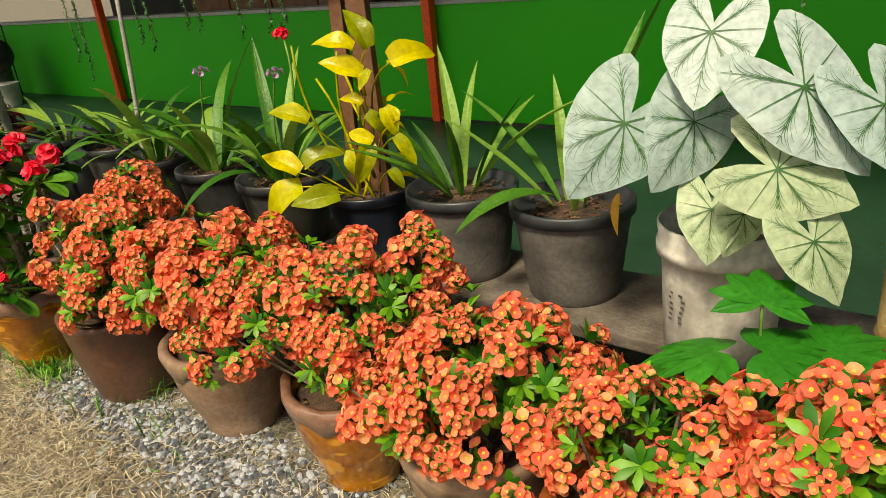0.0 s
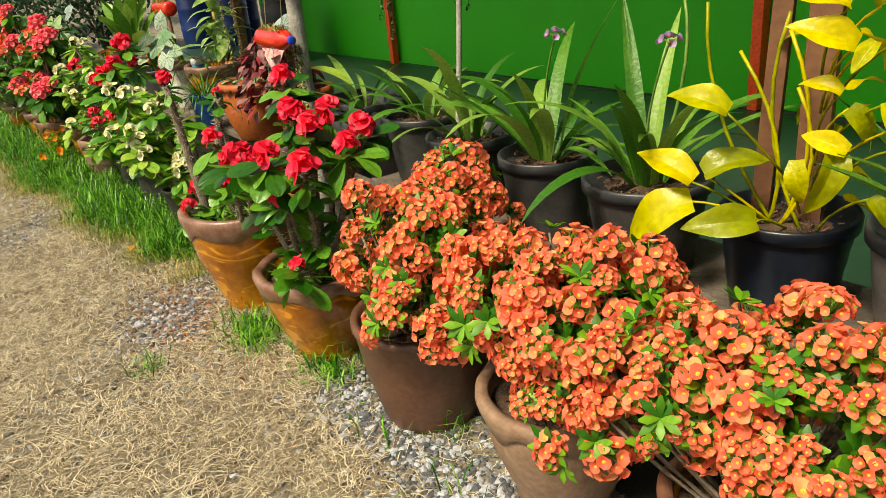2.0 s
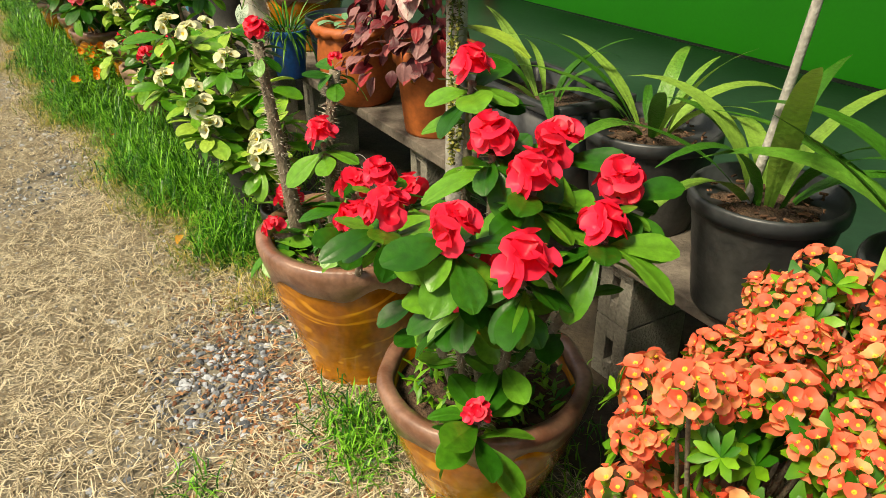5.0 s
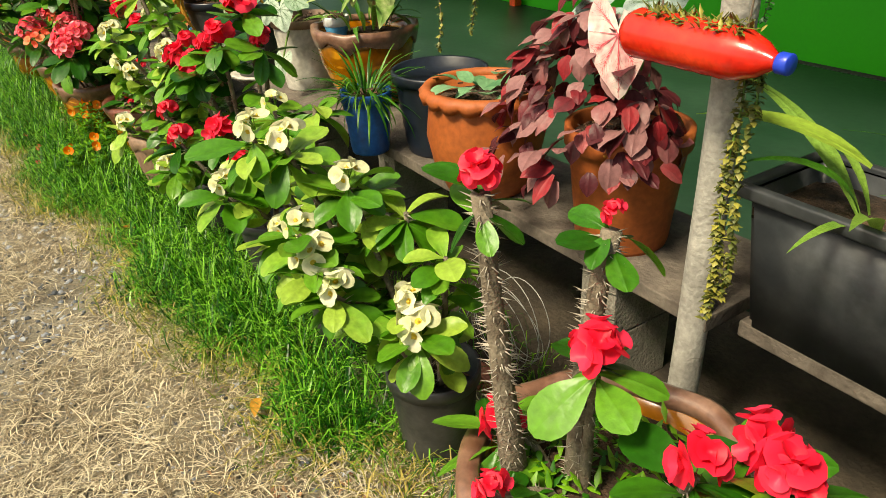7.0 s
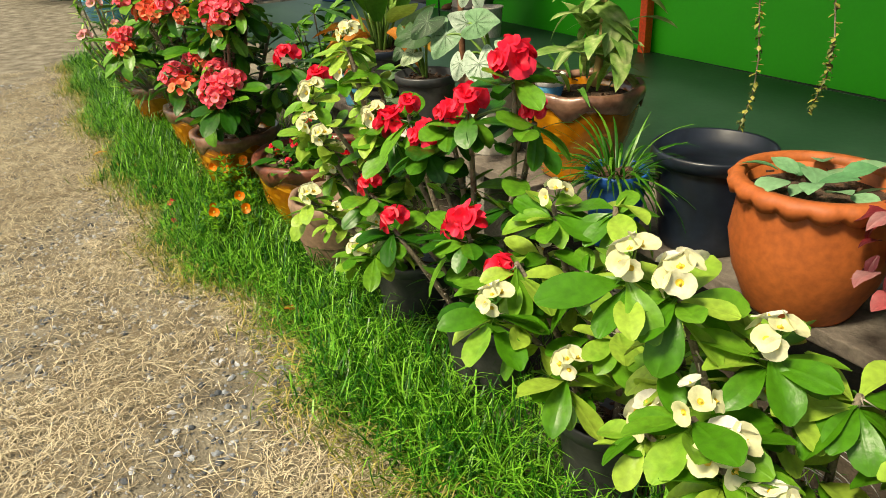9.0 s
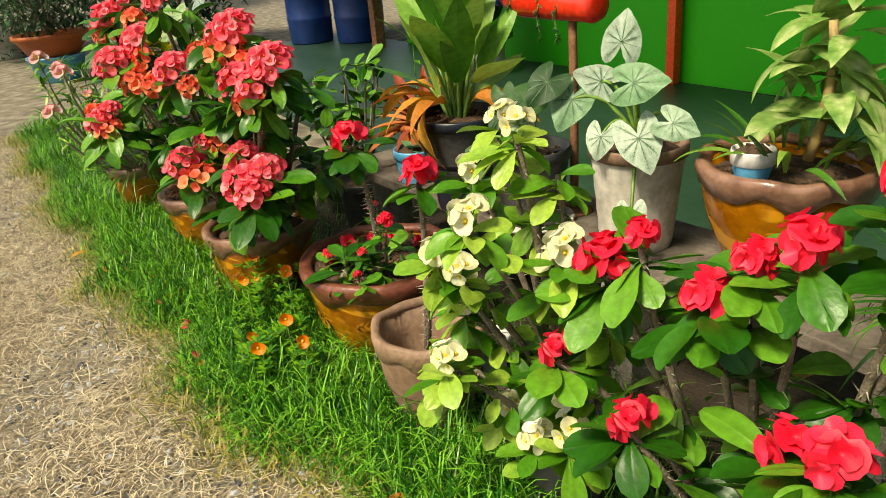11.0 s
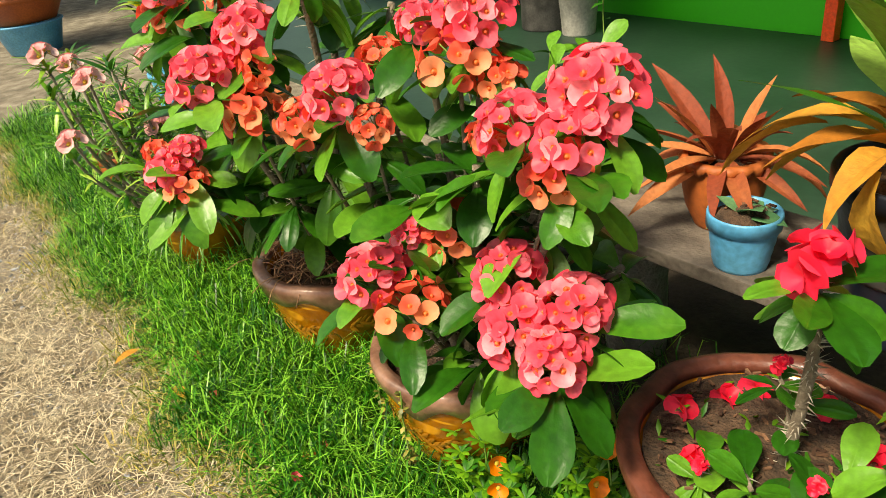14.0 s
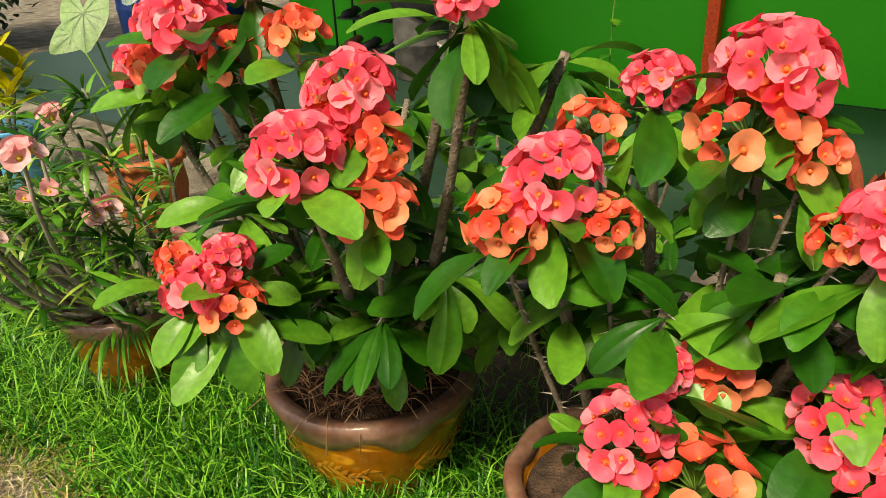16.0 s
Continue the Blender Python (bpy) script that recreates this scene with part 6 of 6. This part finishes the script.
shrub(-17.8, 1.0, 1.6, 1.5, 1.2, 2600, "dense dark green shrub behind the pots")
shrub(-20.5, -0.4, 1.6, 1.4, 1.3, 2200, "dense green shrub beside the path")
shrub(-15.6, 2.8, 1.1, 1.0, 1.1, 2000, "shady green shrub by the terrace")
shrub(-23.5, 3.0, 3.0, 3.0, 2.2, 3000, "tall green shrub at the far end", 0.25)
shrub(-25.5, -4.0, 3.0, 3.0, 2.2, 3000, "broad green shrub at the far end", 0.25)
for x, y in ((-18.6, 0.35), (-17.9, 0.75), (-19.3, 0.0)):
    ob = thing("cement_planter", (x, y, 0), "round whitish cement planter with a dark opening", "planter", "cement planters")
    part("body", lathe([(0.26, 0), (0.28, 0.02), (0.30, 0.4), (0.32, 0.42), (0.31, 0.46), (0.26, 0.46), (0.24, 0.1)], 28), M_BUCKET, ob)
    part("soil", lathe([(0.24, 0.36), (0.245, 0.38), (0.1, 0.39)], 20), M_SOIL, ob)

# ---- ground cover ----


def scatter(name, label, material, verts, faces, category):
    me = bpy.data.meshes.new(name)
    me.from_pydata(verts.tolist(), [], faces.tolist())
    me.materials.append(material)
    return tagged(new(name, me), label, category, kind="stuff")


def blades(x, y, length, width, lean, rng, flat):
    """Bent blades of grass or straw at (x, y): three quads each, joined."""
    n = len(x)
    kink = rng.normal(0, 0.5, n)
    az = rng.uniform(0, 2 * np.pi, n)
    d = np.stack([np.cos(az), np.sin(az)], 1)
    s = np.stack([-d[:, 1], d[:, 0]], 1) * width[:, None] / 2
    steps = ((0.0, 0.0), (0.3, 0.55), (0.65, 0.95), (1.0, 0.88))
    out = np.zeros((n, 8, 3))
    for i, (u, v) in enumerate(steps):
        reach = length * np.sin(lean) * u ** 1.6 if not flat else length * u
        high = length * np.cos(lean) * v if not flat else 0.003 + length * lean * 4 * u * (1 - u) + rng.uniform(0, 0.008, n)
        side = s * ((0.9, 1.0, 0.8, 0.12) if not flat else (0.5, 1.0, 1.0, 0.5))[i]
        bow = d[:, ::-1] * np.array([1, -1]) * (length * kink * u * (1 - u))[:, None]
        c = np.stack([x, y], 1) + d * reach[:, None] + bow
        out[:, 2 * i, :2], out[:, 2 * i + 1, :2] = c - side, c + side
        out[:, 2 * i, 2] = out[:, 2 * i + 1, 2] = high
    base = np.arange(n)[:, None] * 8
    faces = np.concatenate([base + np.array([[k, k + 1, k + 3, k + 2]]) for k in (0, 2, 4)])
    return out.reshape(-1, 3), faces


def grass_edge(x):
    """The line along which the lawn strip meets the worn ground."""
    return np.interp(x, [-11.5, -9.0, -7.7, -6.8, -6.0, -5.0, -4.4, -4.2], [0.33, 0.33, 0.37, 0.42, 0.58, 0.68, 0.76, 0.95]) + 0.05 * np.sin(5 * x) + 0.03 * np.sin(13 * x)


rng = np.random.default_rng(3)
n = 270000
x, y = -11.5 + 11.9 * rng.random(n) ** 0.9, rng.uniform(-1.05, 1.25, n)
worn = np.sin(x * 2.1 + 1.7 * np.sin(y * 2.3)) * np.cos(y * 3.1 + 0.8 * x) + 0.5 * np.sin(6.3 * x + 4 * y) - 1.6 * np.exp(-((x + 3.65) / 0.4) ** 2 - ((y - 0.66) / 0.2) ** 2)
keep = (worn + rng.normal(0, 0.45, n) > -0.75) & ((y < grass_edge(x) + 0.05) | (x > -4.3)) & ~((y > 0.84) & (x > -2.75) & (rng.random(n) < 0.8))
x, y = x[keep], y[keep]
v, f = blades(x, y, rng.uniform(0.016, 0.06, len(x)) + 0.07 * rng.random(len(x)) ** 4, rng.uniform(0.0012, 0.0032, len(x)), rng.uniform(0.01, 0.16, len(x)), rng, True)
scatter("straw", "loose pale dry straw lying on the ground", M_STRAW, v, f, "straw")

n = 78000
x = rng.uniform(-11.6, -4.2, n)
y = rng.uniform(0.25, 1.15, n)
keep = (y > grass_edge(x) + rng.normal(0, 0.03, n)) & (rng.random(n) < np.where(y > 0.92, 0.3, 1.0))
x, y = x[keep], y[keep]
edge = len(x)
cx = np.concatenate([rng.normal(c, s, k) for c, s, k in ((-3.28, 0.09, 500), (-3.95, 0.20, 700), (-2.85, 0.08, 250), (-3.31, 0.04, 50), (-2.3, 0.4, 50))])
cy = np.concatenate([rng.normal(c, s, k) for c, s, k in ((0.86, 0.05, 500), (1.15, 0.12, 700), (0.96, 0.04, 250), (0.47, 0.03, 50), (0.95, 0.05, 50))])
x, y = np.concatenate([x, cx]), np.concatenate([y, cy])
size = rng.uniform(0.08, 0.23, len(x)) * np.where(np.arange(len(x)) < edge, np.clip(0.45 + (y - grass_edge(x)) * 4, 0.45, 1.0), 0.5)
v, f = blades(x, y, size, rng.uniform(0.0024, 0.0056, len(x)), rng.uniform(0.45, 1.5, len(x)), rng, False)
scatter("lawn_grass", "lush green grass strip along the row of pots", M_GRASS, v, f, "grass")

# yellowing blades where the strip meets the worn ground
n = 9000
x = rng.uniform(-11.6, -4.0, n)
y = grass_edge(x) + rng.normal(-0.01, 0.07, n)
v, f = blades(x, y, rng.uniform(0.03, 0.11, n), rng.uniform(0.002, 0.0045, n), rng.uniform(0.7, 1.55, n), rng, False)
scatter("drying_grass", "yellowing grass along the edge of the strip", M_DRYGRASS, v, f, "grass")

# brown litter on the bare patch before the bowls
n = 1300
x, y = rng.normal(-3.6, 0.38, n), rng.normal(0.72, 0.13, n)
v, f = blades(x, y, rng.uniform(0.008, 0.03, n), rng.uniform(0.003, 0.010, n), rng.uniform(0.02, 0.25, n), rng, True)
scatter("leaf_litter", "crumbled brown leaf litter on bare ground", M_ROOT, v, f, "litter")

# under the benches and behind the pots: sparse darker weeds
n = 3500
x, y = rng.uniform(-8.5, -2.2, n), rng.uniform(1.05, 1.5, n)
v, f = blades(x, y, rng.uniform(0.04, 0.14, n), rng.uniform(0.002, 0.005, n), rng.uniform(0.2, 1.2, n), rng, False)
scatter("weeds", "sparse green weeds under the bench", M_LEAFSMALL, v, f, "weeds")


def pebbles(x, y, size, rng):
    """Squashed rounded stones, each a twice-cut octahedron, joined."""
    base = np.array([[1, 0, 0], [-1, 0, 0], [0, 1, 0], [0, -1, 0], [0, 0, 1], [0, 0, -1]], float)
    tri = [(0, 2, 4), (2, 1, 4), (1, 3, 4), (3, 0, 4), (2, 0, 5), (1, 2, 5), (3, 1, 5), (0, 3, 5)]
    pts, fs, mid = [tuple(p) for p in base], [], {}

    def half(a, b):
        k = (min(a, b), max(a, b))
        if k not in mid:
            p = (base_all[a] + base_all[b]) / 2
            pts.append(tuple(p / np.linalg.norm(p)))
            base_all.append(np.array(pts[-1]))
            mid[k] = len(pts) - 1
        return mid[k]

    base_all = [np.array(p) for p in pts]
    for a, b, c in tri:
        ab, bc, ca = half(a, b), half(b, c), half(c, a)
        fs += [(a, ab, ca), (b, bc, ab), (c, ca, bc), (ab, bc, ca)]
    unit, fs = np.array(pts), np.array(fs)
    n = len(x)
    shape = rng.uniform(0.6, 1.2, (n, 1, 3)) * np.array([1, 0.8, 0.55])
    lump = 1 + rng.normal(0, 0.10, (n, len(unit), 1))
    v = unit[None] * shape * lump * size[:, None, None]
    a = rng.uniform(0, 6.3, n)
    c, s = np.cos(a)[:, None], np.sin(a)[:, None]
    v = np.stack([v[..., 0] * c - v[..., 1] * s + x[:, None], v[..., 0] * s + v[..., 1] * c + y[:, None], v[..., 2] + (size * 0.22)[:, None]], -1)
    return v.reshape(-1, 3), (np.arange(n)[:, None, None] * len(unit) + fs[None]).reshape(-1, 3)


n1, n2, n3 = 6500, 20000, 16000
x = np.concatenate([rng.uniform(-2.8, -0.4, n1), rng.uniform(-11, 0.5, n2), rng.uniform(-10, 0.3, n3), rng.normal(-3.65, 0.32, 1500)])
y = np.concatenate([rng.normal(0.97, 0.10, n1), rng.uniform(-1.05, 0.9, n2), rng.uniform(-0.9, 0.9, n3), rng.normal(0.66, 0.14, 1500)])
spot = np.sin(x * 2.1 + 1.7 * np.sin(y * 2.3)) * np.cos(y * 3.1 + 0.8 * x) + 0.5 * np.sin(6.3 * x + 4 * y) + rng.normal(0, 0.35, len(x)) < -0.05
order = np.arange(len(x))
keep = (order < n1) | (order >= n1 + n2 + n3) | ((spot | (order >= n1 + n2)) & (y < grass_edge(x) + 0.02))
x, y, order = x[keep], y[keep], order[keep]
size = (0.004 + 0.014 * rng.random(len(x)) ** 1.8) * np.where((order >= n1 + n2) & (order < n1 + n2 + n3), 0.45, 0.92)
v, f = pebbles(x, y, size, rng)
scatter("gravel", "loose grey and white river gravel", M_PEBBLE, v, f, "gravel")

# pebbles laid on the soil of one pot, red tile shards, fallen leaves
for i, (x, y, a) in enumerate(((-4.05, 1.30, 0.3), (-3.86, 1.33, -0.2), (-4.25, 1.28, 0.1))):
    ob = thing("tile_shard", (x, y, 0.0), "broken red clay tile lying by the bench", "tile", "tile shards")
    part("shard", box(bmesh.new(), -0.10, 0.10, -0.02, 0.02, 0, 0.08, 0.004), M_BRICK, ob, smooth=False).matrix_basis = Euler((0.2, 0, a)).to_matrix().to_4x4()
FALLEN = leaf_set(M_OCHRELEAF, 0.08, 0.035, lance, 3, 4, (0.2, 0.8), (0.3, 0.7))
for x, y in ((-7.95, 0.36), (-8.3, 0.33), (-7.5, 0.5), (-5.9, 0.7), (-6.9, 0.5), (-4.6, 0.72)):
    ob = thing("fallen_leaf", (x, y, 0.03), "dry ochre leaf fallen on the grass edge", "leaf", "fallen leaves")
    piece("blade", RNG.choice(FALLEN), ob, aim((0, 0, 0.01), RNG.uniform(0, 6), 0.2))

# fallen bracts in the grass
HEAD_FALLEN = head_set(M_CORAL, 3, 0.016, 0.016, 3, eye=0.1)
for x, y in ((-7.45, .46), (-7.52, .56), (-7.7, .50), (-8.1, .46), (-7.2, .50), (-6.95, .47), (-7.9, .42)):
    ob = thing("fallen_flower", (x, y, 0.05), "fallen coral flower lying in the grass", "flower", "fallen flowers")
    piece("bract", RNG.choice(HEAD_FALLEN), ob, Euler((RNG.uniform(-.5, .5), RNG.uniform(-.5, .5), 0)).to_matrix().to_4x4())

# orange marigolds in the grass
HEAD_MARI = head_set(M_MARIGOLD, 1, 0.021, 0.004, 3, eye=0.25, cup=0.3)
for x, y, z in ((-6.87, .88, .22), (-7.03, .74, .17), (-6.52, .70, .16), (-6.71, .72, .15), (-6.95, .68, .2), (-6.62, .59, .14), (-6.8, .78, .24), (-7.12, .77, .2), (-6.75, .62, .12)):
    ob = thing("marigold", (x, y, 0), "small orange marigold growing in the grass", "flower", "marigolds")
    z *= 1.35
    bm = bmesh.new()
    tube(bm, bend((0, 0, 0), (0.01, 0.0, z), (0.02, 0, 0), 4), 0.003, 0.002, 5)
    part("stem", bm, M_GREENSTEM, ob)
    piece("flower", RNG.choice(HEAD_MARI), ob, Matrix.Translation((0.01, 0, z)) @ Euler((0.6, 0.2, 0)).to_matrix().to_4x4())
    for k in range(26):
        piece("leaf_whorl", WHORL[k % 4], ob, Matrix.Translation((RNG.uniform(-.06, .06), RNG.uniform(-.05, .05), z * RNG.uniform(.2, .95))) @ Matrix.Scale(RNG.uniform(.5, .9), 4))
